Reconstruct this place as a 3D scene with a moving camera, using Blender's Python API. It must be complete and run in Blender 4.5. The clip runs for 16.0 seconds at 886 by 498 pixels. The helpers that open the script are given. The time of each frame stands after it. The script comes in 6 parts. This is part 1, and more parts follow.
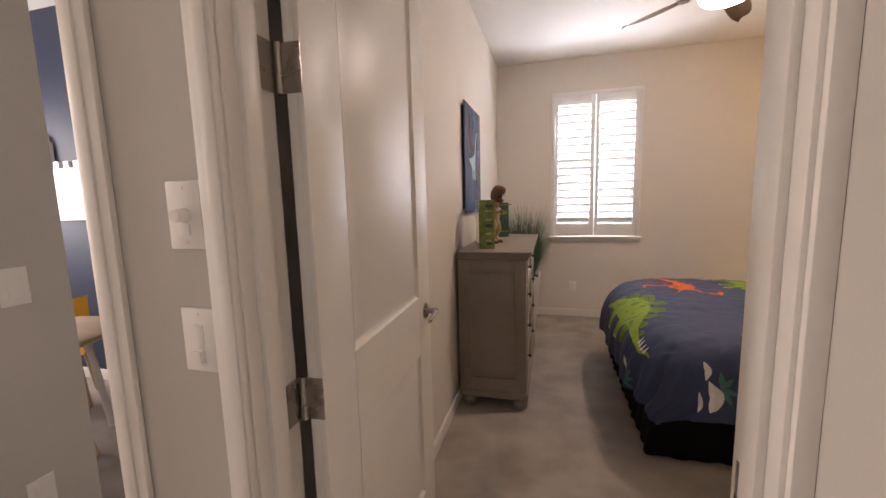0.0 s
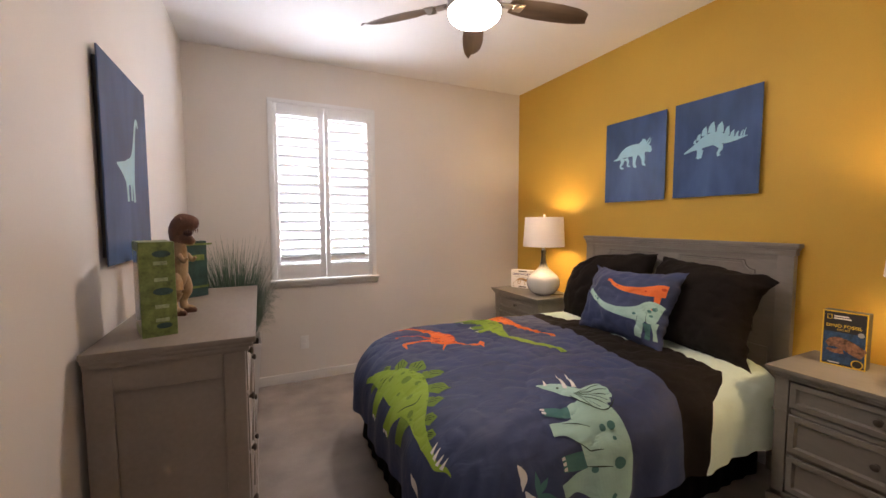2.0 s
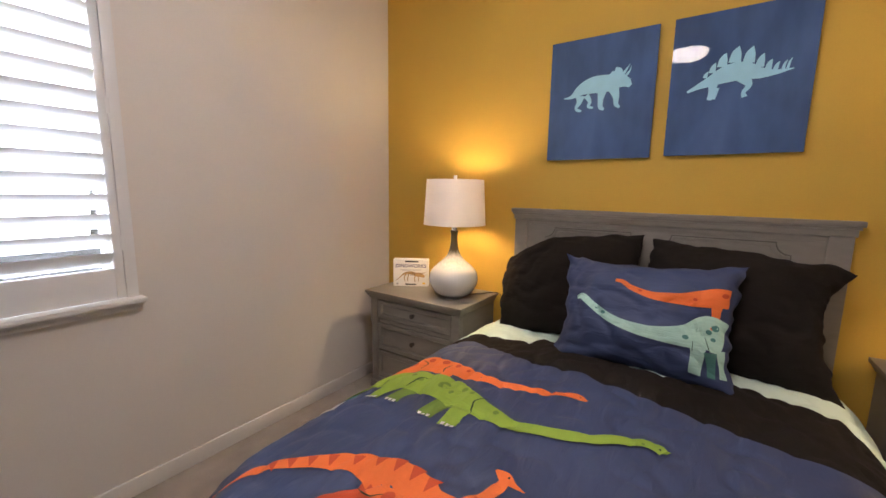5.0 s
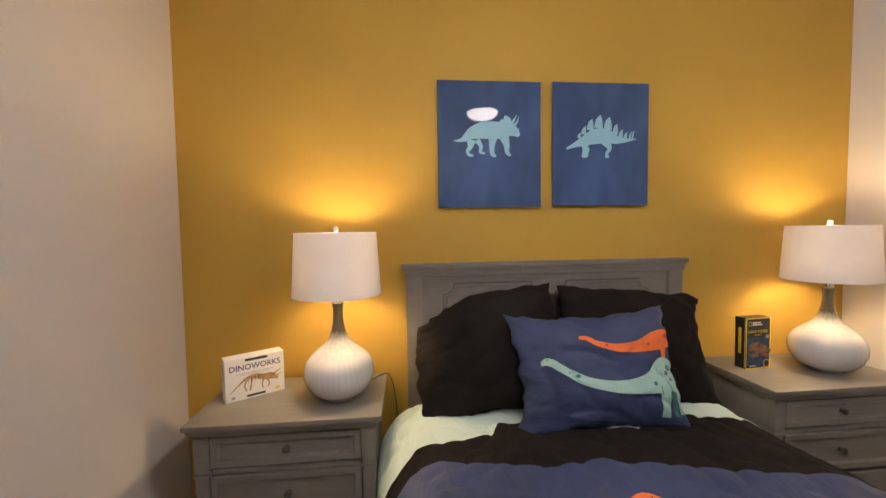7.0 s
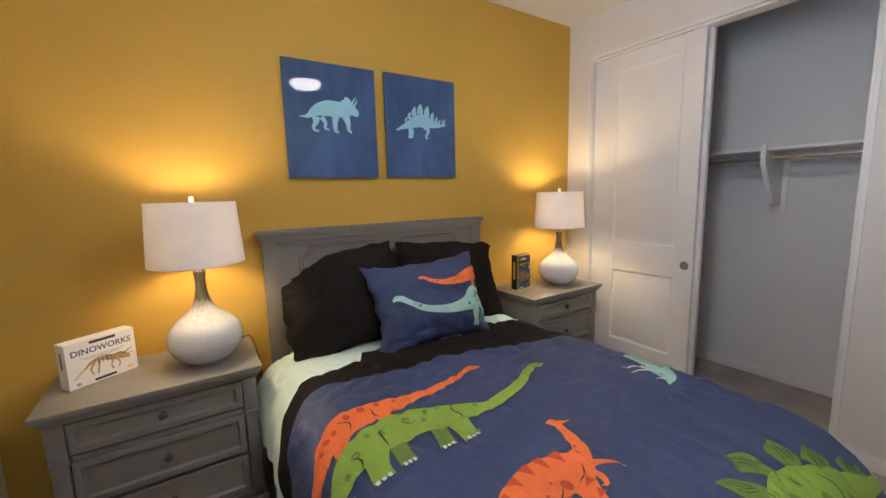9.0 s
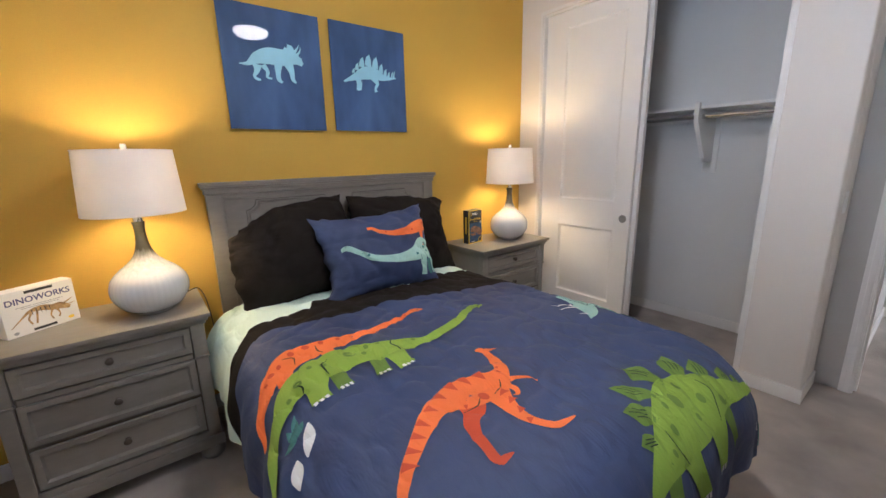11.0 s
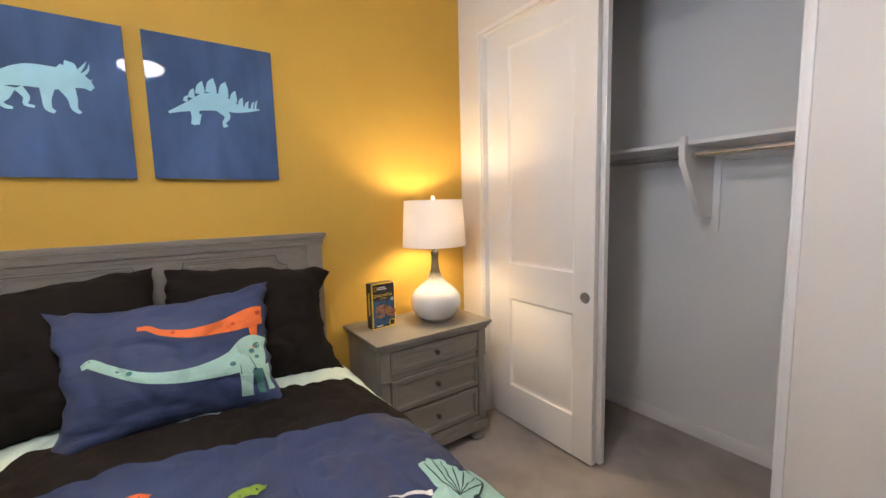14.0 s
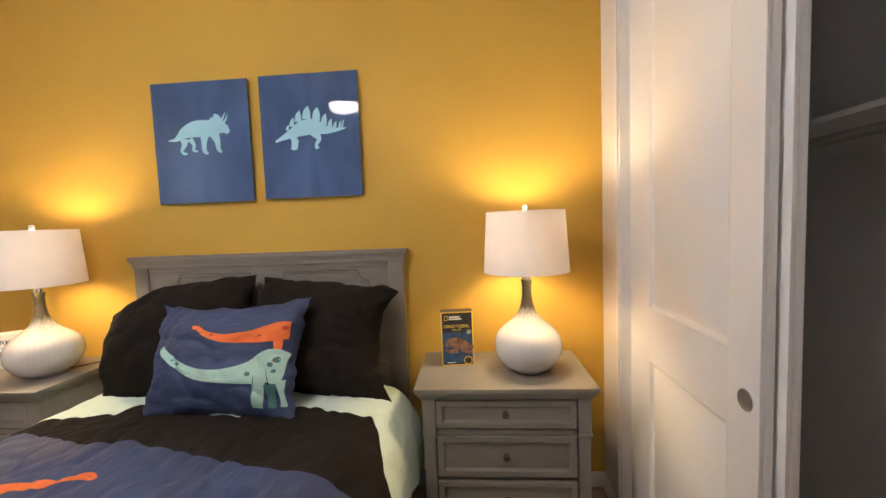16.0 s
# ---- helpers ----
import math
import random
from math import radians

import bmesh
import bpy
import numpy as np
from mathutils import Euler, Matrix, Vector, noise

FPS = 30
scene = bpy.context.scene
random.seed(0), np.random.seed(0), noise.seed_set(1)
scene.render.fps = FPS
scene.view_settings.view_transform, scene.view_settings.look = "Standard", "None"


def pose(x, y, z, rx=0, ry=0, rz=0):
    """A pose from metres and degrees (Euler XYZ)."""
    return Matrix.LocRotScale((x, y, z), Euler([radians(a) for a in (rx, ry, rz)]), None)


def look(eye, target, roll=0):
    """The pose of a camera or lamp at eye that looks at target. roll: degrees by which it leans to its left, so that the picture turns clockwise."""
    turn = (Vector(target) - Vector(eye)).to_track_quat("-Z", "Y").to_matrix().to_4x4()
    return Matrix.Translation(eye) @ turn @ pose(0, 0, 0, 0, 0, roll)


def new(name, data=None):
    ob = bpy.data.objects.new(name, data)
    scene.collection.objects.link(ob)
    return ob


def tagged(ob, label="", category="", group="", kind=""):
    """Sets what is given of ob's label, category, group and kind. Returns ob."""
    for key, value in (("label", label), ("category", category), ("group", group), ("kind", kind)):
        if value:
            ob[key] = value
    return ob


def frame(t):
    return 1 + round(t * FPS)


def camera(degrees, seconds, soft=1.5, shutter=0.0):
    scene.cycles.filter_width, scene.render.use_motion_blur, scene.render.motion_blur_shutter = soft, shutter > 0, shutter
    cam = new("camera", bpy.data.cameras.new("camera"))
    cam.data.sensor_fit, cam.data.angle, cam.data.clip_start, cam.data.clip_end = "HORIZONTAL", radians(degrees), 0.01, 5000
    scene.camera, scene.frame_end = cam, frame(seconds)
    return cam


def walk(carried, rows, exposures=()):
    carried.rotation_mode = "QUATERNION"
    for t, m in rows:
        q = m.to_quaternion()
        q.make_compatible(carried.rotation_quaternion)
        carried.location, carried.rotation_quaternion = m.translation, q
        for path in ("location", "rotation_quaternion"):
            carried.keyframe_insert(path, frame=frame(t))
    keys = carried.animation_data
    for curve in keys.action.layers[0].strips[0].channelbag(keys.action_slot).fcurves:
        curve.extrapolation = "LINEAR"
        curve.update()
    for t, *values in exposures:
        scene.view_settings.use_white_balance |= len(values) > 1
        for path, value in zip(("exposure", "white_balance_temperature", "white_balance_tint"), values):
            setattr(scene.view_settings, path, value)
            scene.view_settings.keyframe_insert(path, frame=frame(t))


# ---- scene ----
cam = camera(97.1, 16.0)
PATH = [
    (0, (0.121, 0.597, 1.362), (-0.406, 2.509, 1.106), -1.5),
    (0.5, (-0.01, 0.792, 1.394), (-0.02, 2.775, 1.133), -1.7),
    (1, (-0.002, 1.039, 1.399), (0.341, 2.996, 1.17), -1.5),
    (1.5, (0.047, 1.289, 1.385), (0.634, 3.194, 1.217), -0.8),
    (2, (0.041, 1.524, 1.409), (0.887, 3.331, 1.272), -0.1),
    (2.5, (0.028, 1.756, 1.416), (1.096, 3.441, 1.278), 0.3),
    (3, (0.09, 1.984, 1.395), (1.325, 3.548, 1.227), 0.7),
    (5.5, (0.435, 3.42, 1.384), (2.197, 4.321, 1.093), 0.7),
    (6, (0.472, 3.706, 1.411), (2.36, 4.314, 1.154), 0.1),
    (6.5, (0.595, 3.917, 1.413), (2.57, 4.156, 1.214), -0.6),
    (7, (0.686, 4.086, 1.461), (2.674, 3.888, 1.358), -0.8),
    (7.5, (0.689, 4.224, 1.539), (2.604, 3.65, 1.485), -1.2),
    (8, (0.621, 4.314, 1.532), (2.422, 3.446, 1.481), -1.4),
    (8.5, (0.42, 4.318, 1.505), (2.154, 3.334, 1.349), -1.5),
    (9, (0.385, 4.403, 1.462), (2.041, 3.319, 1.181), -1.5),
    (9.2, (0.34, 4.38, 1.449), (2.001, 3.322, 1.1), -1.8),
    (11.3, (0.235, 4.348, 1.392), (1.737, 3.112, 0.926), -0.9),
    (11.5, (0.231, 4.322, 1.401), (1.692, 3.03, 0.959), -0.5),
    (12, (0.307, 4.233, 1.411), (1.671, 2.821, 1.028), -0.2),
    (12.5, (0.416, 4.113, 1.434), (1.75, 2.662, 1.097), -0.6),
    (13, (0.453, 3.888, 1.43), (1.837, 2.477, 1.128), -1.0),
    (13.5, (0.449, 3.598, 1.419), (1.939, 2.289, 1.168), -1.4),
    (14, (0.48, 3.285, 1.416), (2.114, 2.153, 1.198), -1.5),
    (14.5, (0.479, 2.976, 1.427), (2.261, 2.09, 1.223), -1.7),
    (15, (0.459, 2.635, 1.423), (2.362, 2.052, 1.229), -1.8),
    (15.5, (0.553, 2.422, 1.41), (2.528, 2.165, 1.225), -2.1),
    (16, (0.649, 2.255, 1.419), (2.639, 2.404, 1.279), -2.2),
]
# seconds, stops, white balance and tint of the hand-held camera
EXPOSURES = [(0, 0.42, 6650, 20), (3, 0.5, 6050, 19), (5.5, 0.5, 5900, 16), (7, 0.42, 5800, 15), (8, 0.38, 5400, 12), (9, 0.42, 5350, 11), (11.5, 0.74, 5150, 11), (14, 0.90, 5550, 12), (16, 0.80, 5800, 13)]
walk(cam, [(t, look(eye, target, roll)) for t, eye, target, roll in PATH], EXPOSURES)

# ---------------------------------------------------------------- world and light
world = bpy.data.worlds.new("world")
scene.world = world
world.use_nodes = True
wn = world.node_tree
sky = wn.nodes.new("ShaderNodeTexSky")
sky.sky_type, sky.sun_disc = "NISHITA", False
sky.sun_elevation, sky.sun_rotation = radians(48), radians(150)
wn.links.new(sky.outputs[0], wn.nodes["Background"].inputs[0])
wn.nodes["Background"].inputs[1].default_value = 0.10


def lamp(name, kind, m, watts, colour, **more):
    data = bpy.data.lights.new(name, kind)
    data.energy, data.color = watts, colour
    if kind == "AREA":
        data.shape, data.size, data.size_y = "RECTANGLE", more["size"], more["size_y"]
        data.spread = more.get("spread", math.pi)
    elif kind == "SUN":
        data.angle = more["angle"]
    else:
        data.shadow_soft_size = more["soft"]
    ob = new(name, data)
    ob.matrix_world = m
    return ob


lamp("sun", "SUN", look((6, -6, 9), (0, 0, 0)), 3.0, (1.0, 0.95, 0.88), angle=radians(0.5))
# daylight in the bedroom window
lamp("window_daylight", "AREA", look((0.58, 5.58, 1.80), (0.58, 4.08, 1.32)), 92, (0.90, 0.95, 1.0), size=0.95, size_y=1.5)
# added fill lamps: hall, bathroom and next room have no opening for daylight
lamp("hall_daylight", "AREA", look((-4.35, 0.75, 1.6), (-0.6, -0.55, 1.2)), 66, (1.0, 0.88, 0.76), size=0.7, size_y=2.0)
lamp("bathroom_daylight", "AREA", look((-1.86, -1.3, 1.6), (0.0, -1.3, 1.2)), 26, (0.93, 0.97, 1.0), size=0.8, size_y=0.9)
lamp("playroom_daylight", "AREA", look((-4.45, 2.0, 1.5), (-2.0, 2.0, 1.2)), 45, (1.0, 0.95, 0.9), size=1.0, size_y=1.2)
LAMP_PLACES = ((2.395, 4.375), (2.395, 2.02))
for lx, ly in LAMP_PLACES:
    lamp("table_lamp_bulb", "POINT", pose(lx, ly, 1.338), 10, (1.0, 0.69, 0.33), soft=0.05)


# ---------------------------------------------------------------- materials
def material(name, colour, rough=0.6, metal=0.0, vary=0.08, scale=6.0, fine=120.0, bump=0.1, depth=0.002, coat=0.0,
             spec=0.5, stretch=(1, 1, 1), even=False, other=None):
    """A surface with broad and fine variation of tone and a fine relief."""
    m = bpy.data.materials.new(name)
    m.use_nodes = True
    t = m.node_tree
    b = t.nodes["Principled BSDF"]
    b.inputs["Roughness"].default_value = rough
    b.inputs["Metallic"].default_value = metal
    b.inputs["Specular IOR Level"].default_value = spec
    b.inputs["Coat Weight"].default_value = coat
    b.inputs["Coat Roughness"].default_value = 0.06
    co = t.nodes.new("ShaderNodeTexCoord")
    mp = t.nodes.new("ShaderNodeMapping")
    mp.inputs["Scale"].default_value = stretch
    t.links.new(co.outputs["Object"], mp.inputs[0])
    broad = t.nodes.new("ShaderNodeTexNoise")
    broad.inputs["Scale"].default_value, broad.inputs["Detail"].default_value = scale, 4
    grain = t.nodes.new("ShaderNodeTexNoise")
    grain.inputs["Scale"].default_value, grain.inputs["Detail"].default_value = fine, 3
    for n in (broad, grain):
        t.links.new(mp.outputs[0], n.inputs["Vector"])
    both = t.nodes.new("ShaderNodeMath")
    both.operation = "MULTIPLY_ADD"
    both.inputs[1].default_value = 0.4
    t.links.new(grain.outputs["Fac"], both.inputs[0])
    t.links.new(broad.outputs["Fac"], both.inputs[2])
    ramp = t.nodes.new("ShaderNodeValToRGB")
    c = Vector(colour)
    d = Vector(other) if other else c * (1 - 2.2 * vary)
    e = ramp.color_ramp.elements
    e[0].position, e[1].position = 0.45, 0.95
    e[0].color, e[1].color = (*d, 1), (*(c * (1 + vary) if not other else c), 1)
    t.links.new(both.outputs[0], ramp.inputs[0])
    t.links.new(ramp.outputs[0], b.inputs["Base Color"])
    rr = t.nodes.new("ShaderNodeMapRange")
    rr.inputs[3].default_value, rr.inputs[4].default_value = max(0.02, rough - 0.07), min(1, rough + 0.07)
    t.links.new(broad.outputs["Fac"], rr.inputs[0])
    if not even:
        t.links.new(rr.outputs[0], b.inputs["Roughness"])
    bp = t.nodes.new("ShaderNodeBump")
    bp.inputs["Strength"].default_value, bp.inputs["Distance"].default_value = bump, depth
    t.links.new(grain.outputs["Fac"], bp.inputs["Height"])
    t.links.new(bp.outputs[0], b.inputs["Normal"])
    return m


def glowing(name, colour, strength):
    m = bpy.data.materials.new(name)
    m.use_nodes = True
    b = m.node_tree.nodes["Principled BSDF"]
    b.inputs["Base Color"].default_value = (0.9, 0.88, 0.84, 1)
    b.inputs["Emission Color"].default_value = (*colour, 1)
    b.inputs["Emission Strength"].default_value = strength
    return m


def translucent(name, colour, share):
    m = material(name, colour, 0.8, fine=500, bump=0.15, depth=0.0005, vary=0.03)
    t = m.node_tree
    tr, mix = t.nodes.new("ShaderNodeBsdfTranslucent"), t.nodes.new("ShaderNodeMixShader")
    tr.inputs[0].default_value = (*colour, 1)
    mix.inputs[0].default_value = share
    t.links.new(t.nodes["Principled BSDF"].outputs[0], mix.inputs[1])
    t.links.new(tr.outputs[0], mix.inputs[2])
    t.links.new(mix.outputs[0], t.nodes["Material Output"].inputs[0])
    return m


def clear_glass(name):
    m = bpy.data.materials.new(name)
    m.use_nodes = True
    b = m.node_tree.nodes["Principled BSDF"]
    b.inputs["Transmission Weight"].default_value = 1
    b.inputs["Roughness"].default_value = 0.0
    b.inputs["IOR"].default_value = 1.45
    return m


M_WALL = material("wall_paint", (0.75, 0.70, 0.64), 0.62, fine=170, scale=1.4, vary=0.025, bump=0.10, depth=0.0015)
M_HALL = material("hall_paint", (0.54, 0.515, 0.48), 0.6, fine=170, scale=1.4, vary=0.025, bump=0.10, depth=0.0015)
M_CLOSET = material("closet_paint", (0.74, 0.73, 0.71), 0.62, fine=170, scale=1.4, vary=0.025, bump=0.10, depth=0.0015)
M_YELLOW = material("mustard_paint", (0.58, 0.365, 0.056), 0.55, spec=0.2, fine=170, scale=1.2, vary=0.035, bump=0.12, depth=0.0015)
M_CEIL = material("ceiling_paint", (0.84, 0.82, 0.79), 0.75, fine=140, scale=1.3, vary=0.02, bump=0.15, depth=0.002)
M_TRIM = material("white_trim_paint", (0.80, 0.775, 0.74), 0.35, fine=90, scale=3, vary=0.02, bump=0.04, depth=0.001)
M_DOOR = material("white_door_paint", (0.81, 0.785, 0.75), 0.38, fine=110, scale=2.5, vary=0.02, bump=0.06, depth=0.0012)
M_CARPET = material("carpet_pile", (0.49, 0.435, 0.385), 0.95, fine=330, scale=3.5, vary=0.15, bump=0.9, depth=0.008, spec=0.1)
M_GREY = material("grey_painted_wood", (0.225, 0.205, 0.175), 0.42, fine=60, scale=4, vary=0.09, bump=0.12, depth=0.001, stretch=(1, 0.25, 1))
# darker copy of the grey wood: shade in gaps and grooves, put into colour
M_GAP_SHADE = material("grey_wood_gap_shade", (0.10, 0.088, 0.072), 0.55, fine=60, scale=5, vary=0.1)
M_DRESSER = material("taupe_painted_wood", (0.26, 0.22, 0.185), 0.40, fine=60, scale=4, vary=0.09, bump=0.10, depth=0.001, stretch=(1, 0.25, 1))
M_KNOB = material("bronze_knob", (0.10, 0.085, 0.07), 0.35, metal=0.8, vary=0.1, scale=30)
M_NICKEL = material("brushed_nickel", (0.42, 0.39, 0.36), 0.28, metal=1.0, vary=0.06, scale=20, fine=300, bump=0.03)
M_PULL = material("dull_nickel", (0.34, 0.32, 0.30), 0.42, metal=0.7, vary=0.06, scale=20)
M_CHROME = material("polished_chrome", (0.75, 0.74, 0.72), 0.12, metal=1.0, vary=0.03)
M_NAVY = material("navy_cotton", (0.043, 0.061, 0.138), 0.62, fine=420, scale=5, vary=0.08, bump=0.3, depth=0.001, spec=0.42)
M_BLACK = material("black_cotton", (0.020, 0.0165, 0.0145), 0.88, fine=420, scale=5, vary=0.1, bump=0.3, depth=0.001, spec=0.08)
M_MINT = material("mint_cotton", (0.66, 0.80, 0.70), 0.85, fine=420, scale=5, vary=0.03, bump=0.3, depth=0.001, spec=0.2)
M_SKIRT = material("black_skirt_cloth", (0.012, 0.011, 0.012), 0.9, fine=300, scale=6, vary=0.1, bump=0.3, depth=0.001, spec=0.15)
M_MATTRESS = material("white_ticking", (0.72, 0.72, 0.70), 0.9, fine=300, vary=0.03, bump=0.3)


def add_creases(m, scale, deep, stretch=(1, 1, 1)):
    """Long soft creases under the weave."""
    t = m.node_tree
    b = t.nodes["Principled BSDF"]
    co, mp = t.nodes.new("ShaderNodeTexCoord"), t.nodes.new("ShaderNodeMapping")
    mp.inputs["Scale"].default_value = stretch
    mp.inputs["Rotation"].default_value = (0, 0, 0.5)
    fold = t.nodes.new("ShaderNodeTexNoise")
    fold.inputs["Scale"].default_value, fold.inputs["Detail"].default_value, fold.inputs["Distortion"].default_value = scale, 3, 0.8
    bp = t.nodes.new("ShaderNodeBump")
    bp.inputs["Strength"].default_value, bp.inputs["Distance"].default_value = 0.75, deep
    t.links.new(co.outputs["Object"], mp.inputs[0])
    t.links.new(mp.outputs[0], fold.inputs["Vector"])
    t.links.new(fold.outputs["Fac"], bp.inputs["Height"])
    t.links.new(b.inputs["Normal"].links[0].from_socket, bp.inputs["Normal"])
    t.links.new(bp.outputs[0], b.inputs["Normal"])


def add_glaze_runs(m, low, high, colour):
    """Glaze of another colour that runs down in streaks from height high to height low of the part."""
    t = m.node_tree
    b = t.nodes["Principled BSDF"]
    under = b.inputs["Base Color"].links[0].from_socket
    co, mp, xyz = t.nodes.new("ShaderNodeTexCoord"), t.nodes.new("ShaderNodeMapping"), t.nodes.new("ShaderNodeSeparateXYZ")
    mp.inputs["Scale"].default_value = (1, 1, 0.06)
    runs = t.nodes.new("ShaderNodeTexNoise")
    runs.inputs["Scale"].default_value, runs.inputs["Detail"].default_value = 70, 2
    t.links.new(co.outputs["Object"], mp.inputs[0])
    t.links.new(mp.outputs[0], runs.inputs["Vector"])
    t.links.new(co.outputs["Object"], xyz.inputs[0])
    lift = t.nodes.new("ShaderNodeMath")
    lift.operation = "MULTIPLY_ADD"
    lift.inputs[1].default_value = 0.05
    t.links.new(runs.outputs["Fac"], lift.inputs[0])
    t.links.new(xyz.outputs["Z"], lift.inputs[2])
    rng = t.nodes.new("ShaderNodeMapRange")
    rng.inputs[1].default_value, rng.inputs[2].default_value = low + 0.025, high + 0.025
    t.links.new(lift.outputs[0], rng.inputs[0])
    mix = t.nodes.new("ShaderNodeMixRGB")
    mix.inputs[2].default_value = (*colour, 1)
    t.links.new(rng.outputs[0], mix.inputs[0])
    t.links.new(under, mix.inputs[1])
    t.links.new(mix.outputs[0], b.inputs["Base Color"])


def print_ink(name, c, vary=0.05):
    return material(name, c, 0.72, fine=420, scale=9, vary=vary, bump=0.25, depth=0.0008, spec=0.2)


I_ORANGE = print_ink("orange_print", (0.82, 0.185, 0.045))
I_RUST = print_ink("rust_print", (0.58, 0.085, 0.03))
I_GREEN = print_ink("green_print", (0.27, 0.40, 0.055))
I_OLIVE = print_ink("olive_print", (0.16, 0.25, 0.045))
I_MINT = print_ink("pale_teal_print", (0.40, 0.61, 0.52))
I_TEAL = print_ink("teal_print", (0.085, 0.22, 0.20))
I_WHITE = print_ink("white_print", (0.78, 0.76, 0.72))
I_LINE = print_ink("dark_line_print", (0.03, 0.05, 0.03))
for cloth in (M_NAVY, M_BLACK, M_MINT, I_ORANGE, I_RUST, I_GREEN, I_OLIVE, I_MINT, I_TEAL, I_WHITE, I_LINE):
    add_creases(cloth, 14.0, 0.009, (0.5, 1.6, 1.0))
M_PANEL = material("glossy_blue_panel", (0.080, 0.130, 0.268), 0.02, even=True, fine=10, scale=3.5, vary=0.22, bump=0.0, spec=0.12, stretch=(1, 2.2, 0.35))
M_PANEL_INK = material("pale_blue_ink", (0.37, 0.64, 0.76), 0.02, even=True, fine=20, scale=6, vary=0.05, bump=0.0, spec=0.12)
M_SHADE = translucent("linen_shade", (0.88, 0.84, 0.80), 0.15)
M_CERAMIC = material("white_glazed_ceramic", (0.80, 0.78, 0.74), 0.08, fine=14, scale=5, vary=0.03, bump=0.0, coat=0.8)
M_BODY_GLAZE = material("running_glaze_ceramic", (0.72, 0.705, 0.675), 0.07, fine=14, scale=5, vary=0.03, bump=0.0, coat=0.8)
M_OLIVE_GLAZE = material("olive_brown_glaze", (0.13, 0.115, 0.075), 0.10, fine=16, scale=8, vary=0.2, bump=0.0, coat=0.8)
add_glaze_runs(M_BODY_GLAZE, 0.185, 0.292, (0.070, 0.060, 0.036))
M_GLASS = clear_glass("window_glass")
M_PLASTIC = material("white_plastic", (0.82, 0.80, 0.77), 0.3, fine=60, vary=0.015, bump=0.0)
M_FANLIGHT = glowing("frosted_fan_light", (1.0, 0.85, 0.72), 68.0)
M_BLADE = material("walnut_fan_blade", (0.20, 0.135, 0.085), 0.42, fine=40, scale=5, vary=0.2, stretch=(0.15, 1, 1))
M_LEAF = material("grass_leaf", (0.10, 0.175, 0.11), 0.5, fine=40, scale=4, vary=0.25)
M_SOIL = material("dark_moss", (0.05, 0.045, 0.03), 0.95, fine=80, scale=10, vary=0.3, bump=0.6, depth=0.01)
M_SHUTTER = material("shutter_white", (0.80, 0.80, 0.79), 0.35, fine=60, scale=3, vary=0.015, bump=0.03)
M_TILE = material("bathroom_floor", (0.085, 0.075, 0.065), 0.4, fine=20, scale=3, vary=0.25)
M_BLUEWALL = material("dark_blue_paint", (0.035, 0.045, 0.085), 0.6, fine=170, scale=1.5, vary=0.05)
M_STONE = material("dark_countertop", (0.05, 0.055, 0.06), 0.2, fine=60, scale=12, vary=0.3)
M_YELLOWCHAIR = material("yellow_plastic", (0.75, 0.45, 0.05), 0.4, vary=0.04)
M_WOOD = material("pale_table_wood", (0.55, 0.40, 0.27), 0.45, fine=30, vary=0.12, stretch=(0.2, 1, 1))
M_BOXWHITE = material("white_printed_card", (0.80, 0.78, 0.75), 0.35, vary=0.02, bump=0.0)
M_BOXBLACK = material("black_printed_card", (0.022, 0.024, 0.030), 0.3, vary=0.1, bump=0.0)
M_BOXGREEN = material("green_printed_card", (0.20, 0.26, 0.065), 0.35, scale=26, vary=0.28, bump=0.0)
M_BOXTEAL = material("dark_teal_card", (0.035, 0.085, 0.075), 0.35, scale=16, vary=0.25, bump=0.0)
M_INKPURPLE = material("violet_ink", (0.075, 0.065, 0.20), 0.4, vary=0.02, bump=0.0)
M_INKDARK = material("dark_ink", (0.03, 0.028, 0.028), 0.4, vary=0.02, bump=0.0)
M_BONE = material("bone_ink", (0.50, 0.31, 0.12), 0.4, scale=50, vary=0.3, bump=0.0)
M_INKYELLOW = material("yellow_ink", (0.85, 0.58, 0.05), 0.4, vary=0.02, bump=0.0)
M_INKBROWN = material("brown_ink", (0.30, 0.15, 0.09), 0.4, scale=60, vary=0.35, bump=0.0)
M_INKBLUE = material("deep_blue_ink", (0.03, 0.09, 0.20), 0.4, scale=30, vary=0.3, bump=0.0)
M_INKGREY = material("grey_ink", (0.35, 0.35, 0.36), 0.4, vary=0.02, bump=0.0)
M_SKIN = material("tan_rubber_hide", (0.46, 0.33, 0.17), 0.5, fine=90, scale=14, vary=0.1, bump=0.5, depth=0.003, other=(0.26, 0.15, 0.075))
M_SKIN_HEAD = material("brown_rubber_hide", (0.22, 0.095, 0.055), 0.45, fine=90, scale=14, vary=0.1, bump=0.5, depth=0.003, other=(0.10, 0.045, 0.03))
M_MOUTH = material("dark_red_rubber", (0.05, 0.012, 0.012), 0.4, vary=0.1)
M_BOXPALE = material("pale_green_print", (0.42, 0.50, 0.27), 0.35, scale=30, vary=0.2, bump=0.0)


# ---------------------------------------------------------------- mesh helpers
def mesh_of(name, bm, mats):
    me = bpy.data.meshes.new(name)
    bm.to_mesh(me)
    bm.free()
    for m in mats if isinstance(mats, (list, tuple)) else [mats]:
        me.materials.append(m)
    return me


def smooth(me, angle=40):
    me.shade_smooth()
    me.set_sharp_from_angle(angle=radians(angle))


